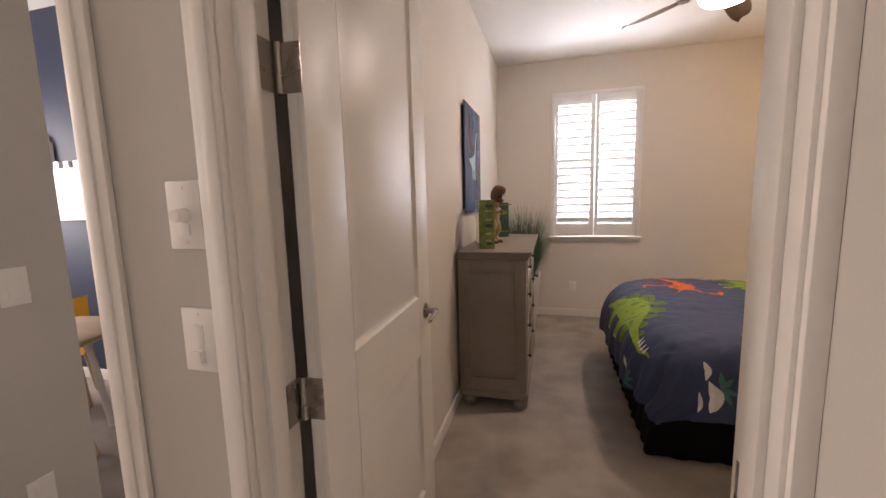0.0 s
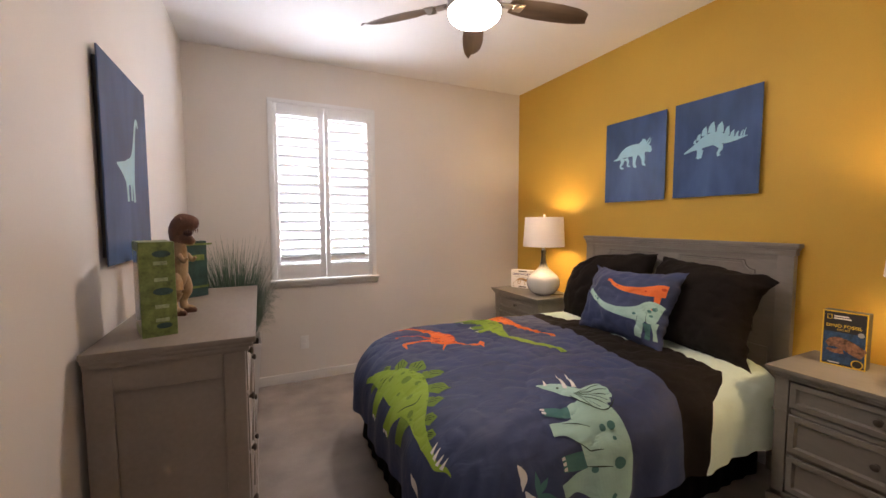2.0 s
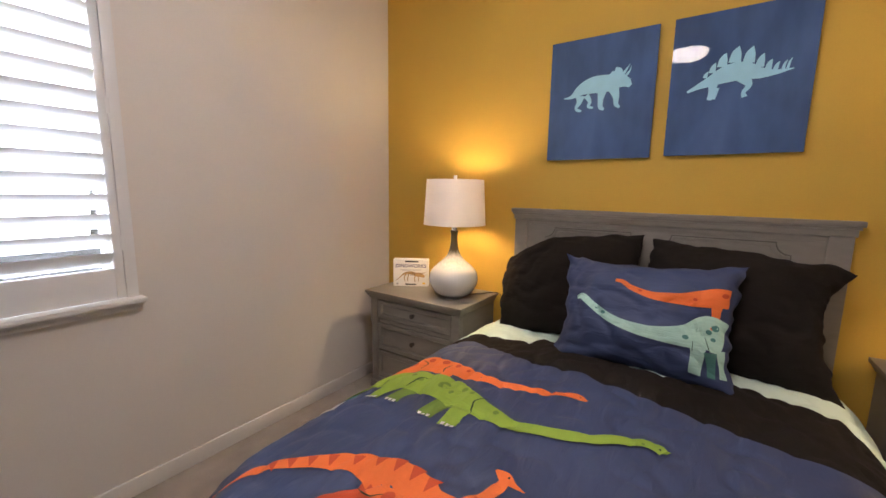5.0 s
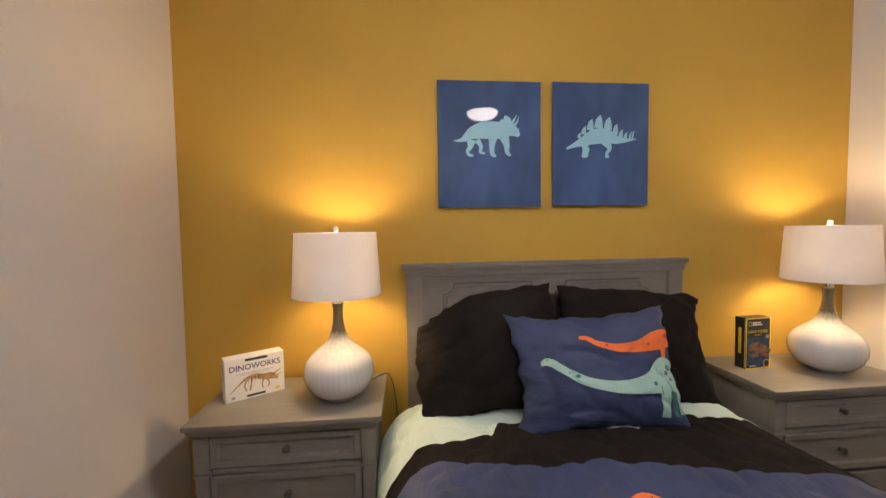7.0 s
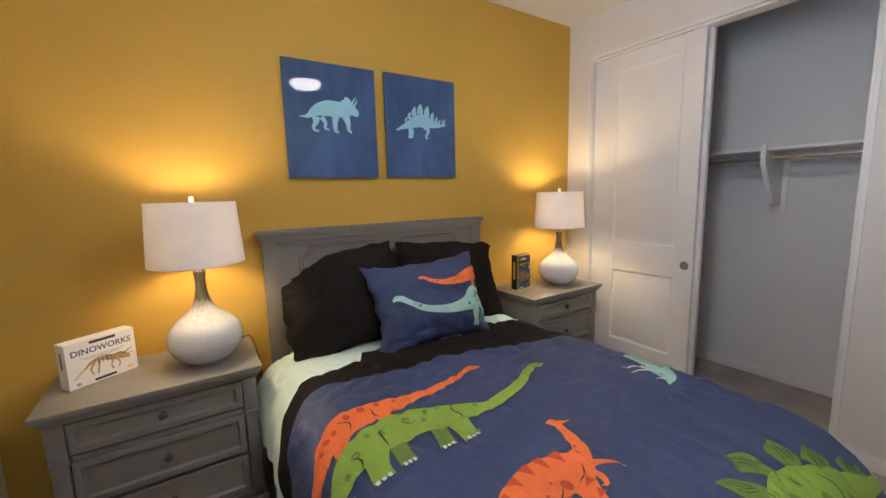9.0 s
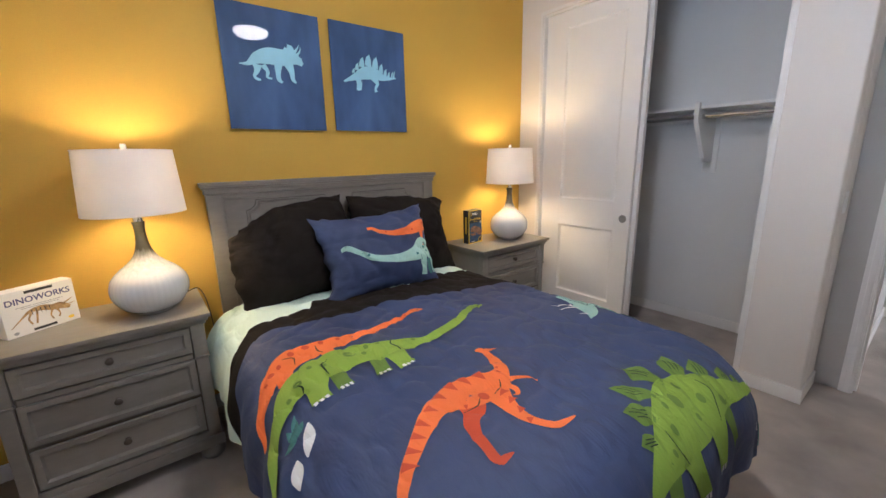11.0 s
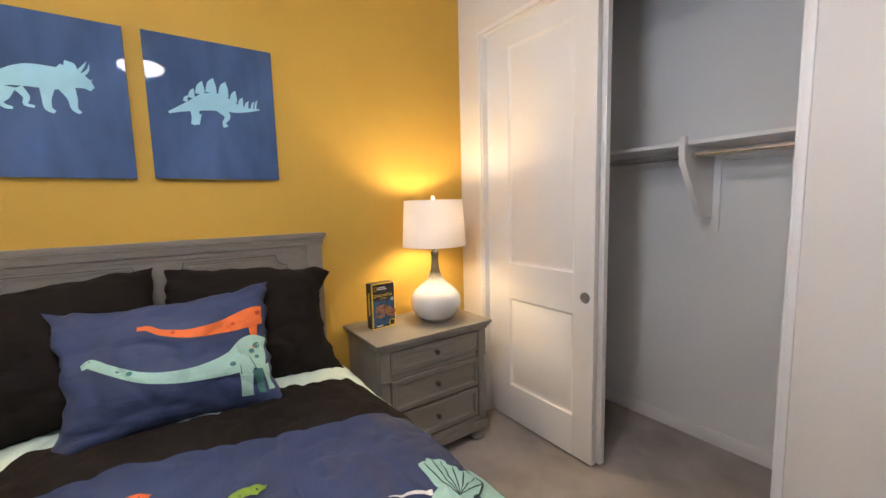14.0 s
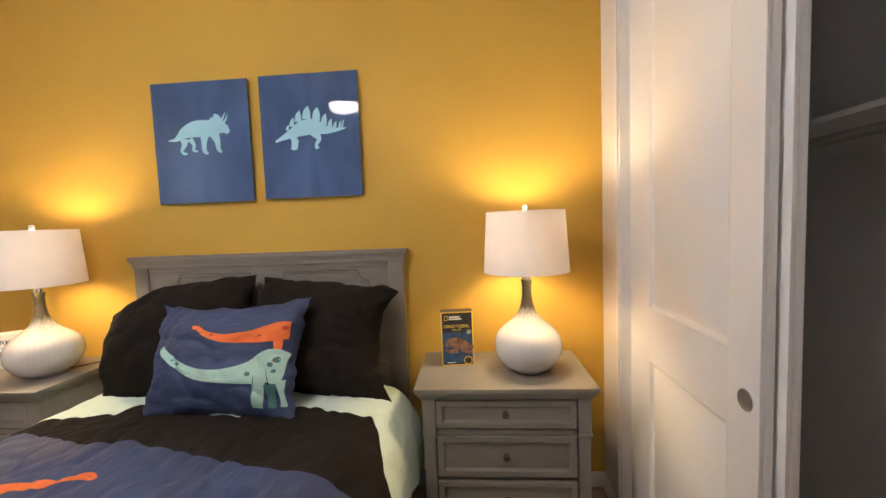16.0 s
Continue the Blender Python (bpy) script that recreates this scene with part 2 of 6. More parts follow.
def part(name, bm, mat, parent=None, label="", soft=40):
    """Links a bmesh as one mesh object under a thing or a part."""
    me = mesh_of(name, bm, mat)
    if soft:
        smooth(me, soft)
    ob = new(name, me)
    if parent:
        ob.parent = parent
    if label:
        ob["label"] = label
    return ob


def thing(name, label, category, m=None, group="", kind=""):
    ob = new(name)
    ob.empty_display_size = 0.05
    if m:
        ob.matrix_world = m
    return tagged(ob, label, category, group, kind)


def structure(name, bm, mat, label, category, soft=40):
    return tagged(part(name, bm, mat, None, "", soft), label, category, "", "structure")


def block(bm, x0, x1, y0, y1, z0, z1, bevel=0.0, seg=2):
    """A box between limits, with rounded edges if asked."""
    got = bmesh.ops.create_cube(bm, size=1)
    vs = got["verts"]
    for v in vs:
        v.co = Vector(((x0 + x1) / 2 + v.co.x * (x1 - x0), (y0 + y1) / 2 + v.co.y * (y1 - y0), (z0 + z1) / 2 + v.co.z * (z1 - z0)))
    if bevel:
        es = list({e for v in vs for e in v.link_edges})
        bmesh.ops.bevel(bm, geom=es, offset=bevel, segments=seg, profile=0.6, affect="EDGES")
    return bm


def blocks(*rows):
    bm = bmesh.new()
    for r in rows:
        block(bm, *r)
    return bm


def lathe(profile, seg=40, bm=None, at=(0, 0, 0)):
    """Turns (radius, height) pairs about the upright axis."""
    bm = bm or bmesh.new()
    rings = []
    for r, z in profile:
        if r < 1e-5:
            rings.append([bm.verts.new((at[0], at[1], at[2] + z))])
        else:
            rings.append([bm.verts.new((at[0] + r * math.cos(2 * math.pi * i / seg), at[1] + r * math.sin(2 * math.pi * i / seg), at[2] + z)) for i in range(seg)])
    for p, q in zip(rings, rings[1:]):
        for i in range(seg):
            j = (i + 1) % seg
            if len(p) == 1 and len(q) > 1:
                bm.faces.new((p[0], q[j], q[i]))
            elif len(q) == 1 and len(p) > 1:
                bm.faces.new((p[i], p[j], q[0]))
            elif len(p) > 1:
                bm.faces.new((p[i], p[j], q[j], q[i]))
    bmesh.ops.recalc_face_normals(bm, faces=bm.faces)
    return bm


def spline(pts, n=6):
    """A smooth line through points of any dimension."""
    p = [np.array(q, float) for q in pts]
    p = [2 * p[0] - p[1]] + p + [2 * p[-1] - p[-2]]
    out = []
    for i in range(1, len(p) - 2):
        for k in range(n):
            t = k / n
            out.append(0.5 * (2 * p[i] + (p[i + 1] - p[i - 1]) * t + (2 * p[i - 1] - 5 * p[i] + 4 * p[i + 1] - p[i + 2]) * t * t
                              + (3 * p[i] - p[i - 1] - 3 * p[i + 1] + p[i + 2]) * t ** 3))
    out.append(p[-2])
    return out


def tube(bm, pts, radius, seg=10, n=6, cap=True):
    """A round tube; each point is (x, y, z) or (x, y, z, radius)."""
    line = spline(pts, n)
    rings = []
    for i, q in enumerate(line):
        a, b = line[max(0, i - 1)][:3], line[min(len(line) - 1, i + 1)][:3]
        d = Vector(b - a).normalized()
        u = d.cross(Vector((0.13, 0.21, 0.97))).normalized()
        w = d.cross(u)
        r = q[3] if len(q) > 3 else radius
        rings.append([bm.verts.new(Vector(q[:3]) + (u * math.cos(2 * math.pi * k / seg) + w * math.sin(2 * math.pi * k / seg)) * r) for k in range(seg)])
    for p, q in zip(rings, rings[1:]):
        for k in range(seg):
            bm.faces.new((p[k], p[(k + 1) % seg], q[(k + 1) % seg], q[k]))
    if cap:
        bm.faces.new(rings[0][::-1])
        bm.faces.new(rings[-1])
    return bm


LIFT = [0]


def stroke(bm, surface, pts, n=6, cross=4, lift=0.0016):
    """A tapered brush stroke (u, v, width) laid on a surface(u, v, height)."""
    LIFT[0] = (LIFT[0] + 1) % 9
    h = lift + 0.00009 * LIFT[0]
    cross = max(cross, int(max(p[2] for p in pts) / 0.018))
    line = spline(pts, n)
    rows = []
    for i, q in enumerate(line):
        a, b = line[max(0, i - 1)], line[min(len(line) - 1, i + 1)]
        d = b[:2] - a[:2]
        d = d / (np.hypot(*d) + 1e-9)
        side = np.array((-d[1], d[0]))
        w = max(q[2], 0.0008) / 2
        rows.append([bm.verts.new(surface(*(q[:2] + side * w * (2 * k / cross - 1)), h)) for k in range(cross + 1)])
    for p, q in zip(rows, rows[1:]):
        for k in range(cross):
            bm.faces.new((p[k], q[k], q[k + 1], p[k + 1]))
    return bm


def dot(bm, surface, u, v, r, squash=0.75, lift=0.0042):
    ring = [bm.verts.new(surface(u + r * math.cos(k * math.pi / 7), v + squash * r * math.sin(k * math.pi / 7), lift)) for k in range(14)]
    bm.faces.new(ring)
    return bm


def strokes(surface, rows, **more):
    bm = bmesh.new()
    for r in rows:
        stroke(bm, surface, r, **more)
    return bm


def dots(surface, rows, **more):
    bm = bmesh.new()
    for r in rows:
        dot(bm, surface, *r, **more)
    return bm


def plane_surface(origin, right, up):
    """A flat surface whose u and v run along right and up in metres."""
    o, r, u = Vector(origin), Vector(right).normalized(), Vector(up).normalized()
    n = r.cross(u)
    return lambda a, b, h=0.0: o + r * a + u * b + n * h


def lettering(name, words, size, surface, u, v, mat, parent, lift=0.0006, bold=0.0):
    data = bpy.data.curves.new(name, "FONT")
    data.body, data.size, data.align_x, data.align_y = words, size, "CENTER", "CENTER"
    data.offset = bold
    data.resolution_u = 3
    ob = new(name, data)
    me = bpy.data.meshes.new_from_object(ob)
    bpy.data.objects.remove(ob)
    for vert in me.vertices:
        vert.co = surface(u + vert.co.x, v + vert.co.y, lift)
    me.materials.clear()
    me.materials.append(mat)
    ob = new(name, me)
    ob.parent = parent
    return ob


def bar(bm, surface, u, v, w, h, lift=0.0006):
    q = [bm.verts.new(surface(a, b, lift)) for a, b in ((u - w / 2, v - h / 2), (u + w / 2, v - h / 2), (u + w / 2, v + h / 2), (u - w / 2, v + h / 2))]
    bm.faces.new(q)
    return bm


# ---------------------------------------------------------------- the room's shell
WX, EX, NY, CY, TOP = -0.465, 2.665, 5.145, 1.60, 2.79
PX = 0.572
HX, HY0, HY1 = 0.427, -0.49, 1.13

structure("floor", blocks((-4.5, 2.8, -0.55, 5.3, -0.10, 0.0)), M_CARPET, "taupe cut-pile carpet wall to wall", "floor")
structure("floor_bathroom", blocks((-1.9, 1.2, -2.9, -0.55, -0.10, -0.004)), M_TILE, "dark smooth bathroom floor", "floor")
structure("ceiling", blocks((-4.5, 2.8, -2.9, 5.3, TOP, TOP + 0.1)), M_CEIL, "white painted flat ceiling", "ceiling")
WIN = (0.155, 1.005, 0.90, 2.412)
structure("wall_north", blocks((WX - 0.12, WIN[0], NY, NY + 0.14, 0, TOP), (WIN[1], EX + 0.12, NY, NY + 0.14, 0, TOP),
                               (WIN[0], WIN[1], NY, NY + 0.14, 0, WIN[2]), (WIN[0], WIN[1], NY, NY + 0.14, WIN[3], TOP)),
          M_WALL, "warm white painted wall with a shuttered window", "wall", 0)
structure("wall_east", blocks((EX, EX + 0.12, CY - 0.12, NY, 0, TOP)), M_YELLOW, "mustard yellow painted accent wall", "wall")
structure("wall_west", blocks((WX - 0.12, WX, 1.25, NY, 0, TOP)), M_WALL, "warm white painted wall behind the dresser", "wall")
bm = blocks((2.445, EX, CY - 0.12, CY, 0, TOP), (0.88, 2.445, CY - 0.12, CY, 2.47, TOP))
structure("wall_closet_front", bm, M_WALL, "warm white wall round the closet opening", "wall", 0)
bm = bmesh.new()
block(bm, PX, 0.88, CY - 0.12, CY, 0, TOP, 0.012, 3)
structure("wall_pier", bm, M_WALL, "warm white wall end with rounded corners", "wall")
structure("wall_closet_back", blocks((0.67, EX, 0.68, 0.80, 0, TOP)), M_CLOSET, "pale grey closet back wall", "wall")
structure("wall_closet_east", blocks((EX, EX + 0.12, 0.68, CY - 0.12, 0, TOP)), M_CLOSET, "pale grey closet side wall", "wall")
structure("wall_closet_west", blocks((PX, 0.67, 0.68, CY - 0.12, 0, TOP)), M_WALL, "warm white wall beside the entry", "wall")
DX0, DX1, DTOP = -0.394, 0.412, 2.46
structure("wall_entry", blocks((DX1, PX, HY1, 1.25, 0, TOP), (-0.70, DX0, HY1, 1.25, 0, TOP), (DX0, DX1, HY1, 1.25, DTOP, TOP),
                               (-1.45, -0.70, HY1, 1.25, 2.46, TOP), (-4.5, -1.45, HY1, 1.25, 0, TOP)), M_HALL, "greige painted hall wall with two door openings", "wall", 0)
structure("wall_hall_east", blocks((HX, HX + 0.12, HY0, HY1, 0, TOP)), M_HALL, "greige painted hall side wall", "wall")
structure("wall_hall_south", blocks((0.025, HX + 0.12, HY0 - 0.12, HY0, 0, TOP), (-0.775, 0.025, HY0 - 0.12, HY0, 2.46, TOP), (-4.5, -0.775, HY0 - 0.12, HY0, 0, TOP)),
          M_HALL, "greige painted hall wall with the bathroom door", "wall", 0)
structure("wall_hall_end", blocks((-4.6, -4.5, -0.67, 1.25, 0, TOP)), M_HALL, "greige painted end of the hall", "wall")
structure("wall_bathroom", blocks((-1.9, 1.2, -2.38, -2.27, 0, TOP), (1.2, 1.3, -3.0, HY0 - 0.12, 0, TOP), (-2.0, -1.9, -3.0, HY0 - 0.12, 0, TOP)),
          M_HALL, "greige painted bathroom walls", "wall", 0)
structure("wall_playroom_side", blocks((-1.57, -1.45, 1.25, 1.52, 0, TOP)), M_HALL, "greige wall stub beside the next room's door", "wall")
structure("wall_playroom_back", blocks((-4.5, WX - 0.12, 2.75, 2.87, 0, TOP)), M_BLUEWALL, "dark navy painted wall of the next room", "wall")
structure("wall_playroom_west", blocks((-4.6, -4.5, 1.25, 2.87, 0, TOP)), M_BLUEWALL, "dark navy side wall of the next room", "wall")


def baseboard(x0, x1, y0, y1):
    bm = bmesh.new()
    block(bm, x0, x1, y0, y1, 0, 0.083, 0.004, 2)
    return structure("baseboard", bm, M_TRIM, "white painted baseboard with eased top edge", "baseboard")


T = 0.013
baseboard(WX, EX, NY - T, NY)
baseboard(WX, WX + T, 1.34, NY - T)
baseboard(EX - T, EX, CY, NY - T)
baseboard(2.50, EX - T, CY, CY + T)
baseboard(PX - T, 0.865, CY, CY + T)
baseboard(PX - T, PX, 1.27, CY)
baseboard(0.67, EX, 0.80, 0.80 + T)
baseboard(0.67, 0.67 + T, 0.80 + T, CY - 0.12)
baseboard(0.089, HX, HY0, HY0 + T)
baseboard(HX - T, HX, HY0 + T, HY1)
baseboard(-0.64, -0.43, HY1 - T, HY1)
baseboard(-1.45, -1.45 + T, 1.25, 1.52)
baseboard(-4.5, WX - 0.12, 2.75 - T, 2.75)


def casing(name, label, x0, x1, top, y_face, out, width=0.062, sides=(1, 1)):
    """Flat moulded trim round an opening in a wall that faces along y."""
    bm = bmesh.new()
    for w, d, e in ((width, 0.012, 0.0), (width * 0.62, 0.017, 0.006)):
        ya, yb = sorted((y_face, y_face + out * d))
        if sides[0]:
            block(bm, x0 - w, x0 - e, ya, yb, e, top + w, 0.003)
        if sides[1]:
            block(bm, x1 + e, x1 + w, ya, yb, e, top + w, 0.003)
        block(bm, x0 - e, x1 + e, ya, yb, top + e, top + w, 0.003)
    return structure(name, bm, M_TRIM, label, "trim")


casing("door_trim", "white painted door casing on the hall side", DX0 + 0.012, DX1, DTOP, HY1, -1, width=0.053, sides=(1, 0))
structure("door_trim", blocks((DX1 - 0.010, HX, HY1 - 0.012, HY1, 0, DTOP + 0.05, 0.003)), M_TRIM, "narrow white door casing in the hall corner", "trim")
casing("door_trim", "white painted door casing on the bedroom side", DX0 + 0.008, DX1 - 0.008, DTOP, 1.25, 1, width=0.053)
casing("door_trim", "white painted casing of the next room's door", -1.45, -0.70, 2.46, HY1, -1, sides=(0, 1))
casing("door_trim", "white painted casing of the bathroom door", -0.775, 0.025, 2.46, HY0, 1)
# jambs with stops
for nm, x0, x1, ya, yb, top in (("door_jamb", DX0, DX1, HY1, 1.25, DTOP), ("door_jamb", -1.45, -0.70, HY1, 1.25, 2.46), ("door_jamb", -0.775, 0.025, HY0 - 0.12, HY0, 2.46)):
    bm = blocks((x0, x0 + 0.016, ya, yb, 0, top, 0.002), (x1 - 0.016, x1, ya, yb, 0, top, 0.002), (x0 + 0.016, x1 - 0.016, ya, yb, top - 0.016, top, 0.002))
    ym = (ya + yb) / 2
    block(bm, x1 - 0.028, x1 - 0.016, ym - 0.03, ym + 0.012, 0, top - 0.016, 0.002)
    block(bm, x0 + 0.016, x0 + 0.028, ym - 0.03, ym + 0.012, 0, top - 0.016, 0.002)
    structure(nm, bm, M_TRIM, "white painted door jamb with stop moulding", "trim")


# ---------------------------------------------------------------- doors
def panel_door(width, height, thick, face_panels):
    """A moulded two-panel slab in x (width), y (thickness), z; both faces carry sunk panels with raised fields."""
    bm = bmesh.new()
    core = thick - 0.026
    block(bm, 0, width, -core / 2, core / 2, 0, height)
    for s in (-1, 1):
        ya, yb = sorted((s * core / 2, s * thick / 2))
        xs = face_panels[0][:2]
        block(bm, 0, xs[0], ya, yb, 0, height, 0.002)
        block(bm, xs[1], width, ya, yb, 0, height, 0.002)
        zs = [0] + [z for p in face_panels for z in p[2:]] + [height]
        for z0, z1 in zip(zs[::2], zs[1::2]):
            block(bm, xs[0], xs[1], ya, yb, z0, z1)
        for x0, x1, z0, z1 in face_panels:
            # sloped moulding round the panel, then the raised field
            prof = ((0.0, s * thick / 2), (0.004, s * (thick / 2 - 0.006)), (0.012, s * (thick / 2 - 0.012)), (0.021, s * (thick / 2 - 0.012)), (0.046, s * (thick / 2 - 0.0015)))
            loops = []
            for d, y in prof:
                loops.append([bm.verts.new(c) for c in ((x0 + d, y, z0 + d), (x1 - d, y, z0 + d), (x1 - d, y, z1 - d), (x0 + d, y, z1 - d))])
            for p, q in zip(loops, loops[1:]):
                for k in range(4):
                    bm.faces.new((p[k], p[(k + 1) % 4], q[(k + 1) % 4], q[k]))
            bm.faces.new(loops[-1])
    bmesh.ops.recalc_face_normals(bm, faces=bm.faces)
    return bm


def lever_handle(parent, x, z, s):
    """A lever on a round rose; s is the side of the slab."""
    bm = bmesh.new()
    y = s * 0.0185
    disc = lathe(((0, 0), (0.031, 0), (0.031, 0.004), (0.025, 0.010), (0.012, 0.012), (0.011, 0.045), (0, 0.045)), 28)
    disc.transform(pose(x, y, z, -90 * s))
    me = bpy.data.meshes.new("t")
    disc.to_mesh(me)
    disc.free()
    bm.from_mesh(me)
    bpy.data.meshes.remove(me)
    tube(bm, [(x, y + s * 0.042, z, 0.0095), (x - 0.03, y + s * 0.047, z + 0.002, 0.009), (x - 0.075, y + s * 0.047, z - 0.004, 0.008), (x - 0.108, y + s * 0.044, z - 0.010, 0.0065)], 0.009)
    part("door_handle", bm, M_NICKEL, parent, "satin nickel lever handle")


door = thing("door_1", "white two-panel interior door standing open along the wall", "door", pose(-0.321, 1.2600, 0.012, 0, 0, 91.4), kind="structure")
part("slab", panel_door(0.795, 2.435, 0.035, [(0.145, 0.655, 0.22, 0.775), (0.145, 0.655, 0.992, 2.32)]), M_DOOR, door)
door.children[0].location = (0.0, 0.0185, 0)
HANDLE_ROOT = door.children[0]
lever_handle(HANDLE_ROOT, 0.728, 0.925, -1)
lever_handle(HANDLE_ROOT, 0.728, 0.925, 1)
part("latch_plate", blocks((0.7952, 0.7968, -0.012, 0.012, 0.895, 0.955)), M_NICKEL, door.children[0])
for z in (0.28, 0.948, 1.597, 2.20):
    bm = bmesh.new()
    tube(bm, [(-0.004, 0.046, z - 0.046), (-0.004, 0.046, z), (-0.004, 0.046, z + 0.046)], 0.0065, 12)
    block(bm, -0.0022, 0.0004, 0.002, 0.040, z - 0.045, z + 0.045, 0.0004, 1)
    block(bm, -0.048, -0.009, 0.0535, 0.0560, z - 0.045, z + 0.045, 0.0004, 1)
    for dz in (-0.03, 0, 0.03):
        block(bm, -0.0034, -0.0022, 0.018, 0.024, z + dz - 0.003, z + dz + 0.003)
    part("hinge", bm, M_NICKEL, door, "brushed nickel butt hinge")
structure("strike_plate", blocks((DX1 - 0.0175, DX1 - 0.0145, 1.195, 1.235, 0.89, 0.96, 0.001)), M_NICKEL, "nickel strike plate on the door jamb", "strike plate")

closet = thing("door_2", "white two-panel sliding closet door pushed to one side", "sliding door", pose(1.645, 1.5385, 0.018), kind="structure")
slab = part("slab", panel_door(0.80, 2.452, 0.034, [(0.125, 0.605, 0.232, 0.807), (0.125, 0.605, 1.027, 2.327)]), M_DOOR, closet)
pull = lathe(((0.0, 0.0006), (0.020, 0.0006), (0.0225, 0.0012), (0.0245, 0.0028), (0.028, 0.0022), (0.0295, 0.0)), 32)
pull.transform(pose(0.052, 0.0172, 0.905, -90))
part("finger_pull", pull, M_PULL, closet, "round satin nickel finger pull")
closet2 = thing("door_3", "white sliding closet door stacked behind the other", "sliding door", pose(1.622, 1.493, 0.018), kind="structure")
part("slab", panel_door(0.80, 2.452, 0.034, [(0.125, 0.605, 0.232, 0.807), (0.125, 0.605, 1.027, 2.327)]), M_DOOR, closet2)
bm = blocks((2.445, 2.468, CY, CY + 0.008, 0, 2.493, 0.003), (0.857, 0.88, CY, CY + 0.008, 0, 2.493, 0.003), (0.88, 2.445, CY, CY + 0.008, 2.47, 2.493, 0.003),
            (2.434, 2.445, CY - 0.12, CY, 0, 2.47, 0.002), (0.88, 0.891, CY - 0.12, CY, 0, 2.47, 0.002), (0.891, 2.434, CY - 0.115, CY - 0.015, 2.455, 2.47))
structure("closet_trim", bm, M_TRIM, "slim white trim and head track of the closet", "trim")
bath_door = thing("door_4", "white two-panel bathroom door standing open", "door", pose(0.007, HY0 - 0.125, 0.012, 0, 0, -94), kind="structure")
part("slab", panel_door(0.795, 2.435, 0.035, [(0.145, 0.655, 0.22, 0.775), (0.145, 0.655, 0.992, 2.32)]), M_DOOR, bath_door)
for z in (0.28, 0.955, 1.575, 2.20):
    bm = bmesh.new()
    tube(bm, [(-0.006, -0.022, z - 0.046), (-0.006, -0.022, z), (-0.006, -0.022, z + 0.046)], 0.0065, 10)
    block(bm, -0.002, -0.0005, -0.0175, 0.014, z - 0.045, z + 0.045)
    part("hinge", bm, M_NICKEL, bath_door, "brushed nickel butt hinge")


# ---------------------------------------------------------------- window with plantation shutters
x0, x1, z0, z1 = WIN
win = thing("window_1", "window with white plantation shutters and open louvres", "window", kind="structure")
bm = blocks((x0, x0 + 0.05, NY + 0.07, NY + 0.12, z0, z1, 0.003), (x1 - 0.05, x1, NY + 0.07, NY + 0.12, z0, z1, 0.003),
            (x0 + 0.05, x1 - 0.05, NY + 0.07, NY + 0.12, z0, z0 + 0.05, 0.003), (x0 + 0.05, x1 - 0.05, NY + 0.07, NY + 0.12, z1 - 0.05, z1, 0.003),
            (x0 + 0.05, x1 - 0.05, NY + 0.08, NY + 0.11, 1.64, 1.68, 0.003))
part("window_frame", bm, M_PLASTIC, win)
pane = part("pane", blocks((x0 + 0.05, x1 - 0.05, NY + 0.092, NY + 0.097, z0 + 0.05, z1 - 0.05)), M_GLASS, win, "clear glass pane", 0)
pane.visible_shadow = False
bm = blocks((x0 - 0.030, x0 + 0.012, NY - 0.016, NY + 0.03, z0 + 0.012, z1 + 0.002, 0.003), (x1 - 0.012, x1 + 0.030, NY - 0.016, NY + 0.03, z0 + 0.012, z1 + 0.002, 0.003),
            (x0 - 0.030, x1 + 0.030, NY - 0.016, NY + 0.03, z1 - 0.002, z1 + 0.030, 0.003))
part("shutter_frame", bm, M_SHUTTER, win)
bm = blocks((x0 - 0.045, x1 + 0.045, NY - 0.062, NY + 0.06, z0 - 0.008, z0 + 0.012, 0.006))
block(bm, x0 - 0.04, x1 + 0.04, NY - 0.045, NY, z0 - 0.022, z0 - 0.008, 0.005)
block(bm, x0 - 0.035, x1 + 0.035, NY - 0.028, NY, z0 - 0.042, z0 - 0.022, 0.005)
part("window_sill", bm, M_TRIM, win, "white moulded window sill")
mid = 0.5765
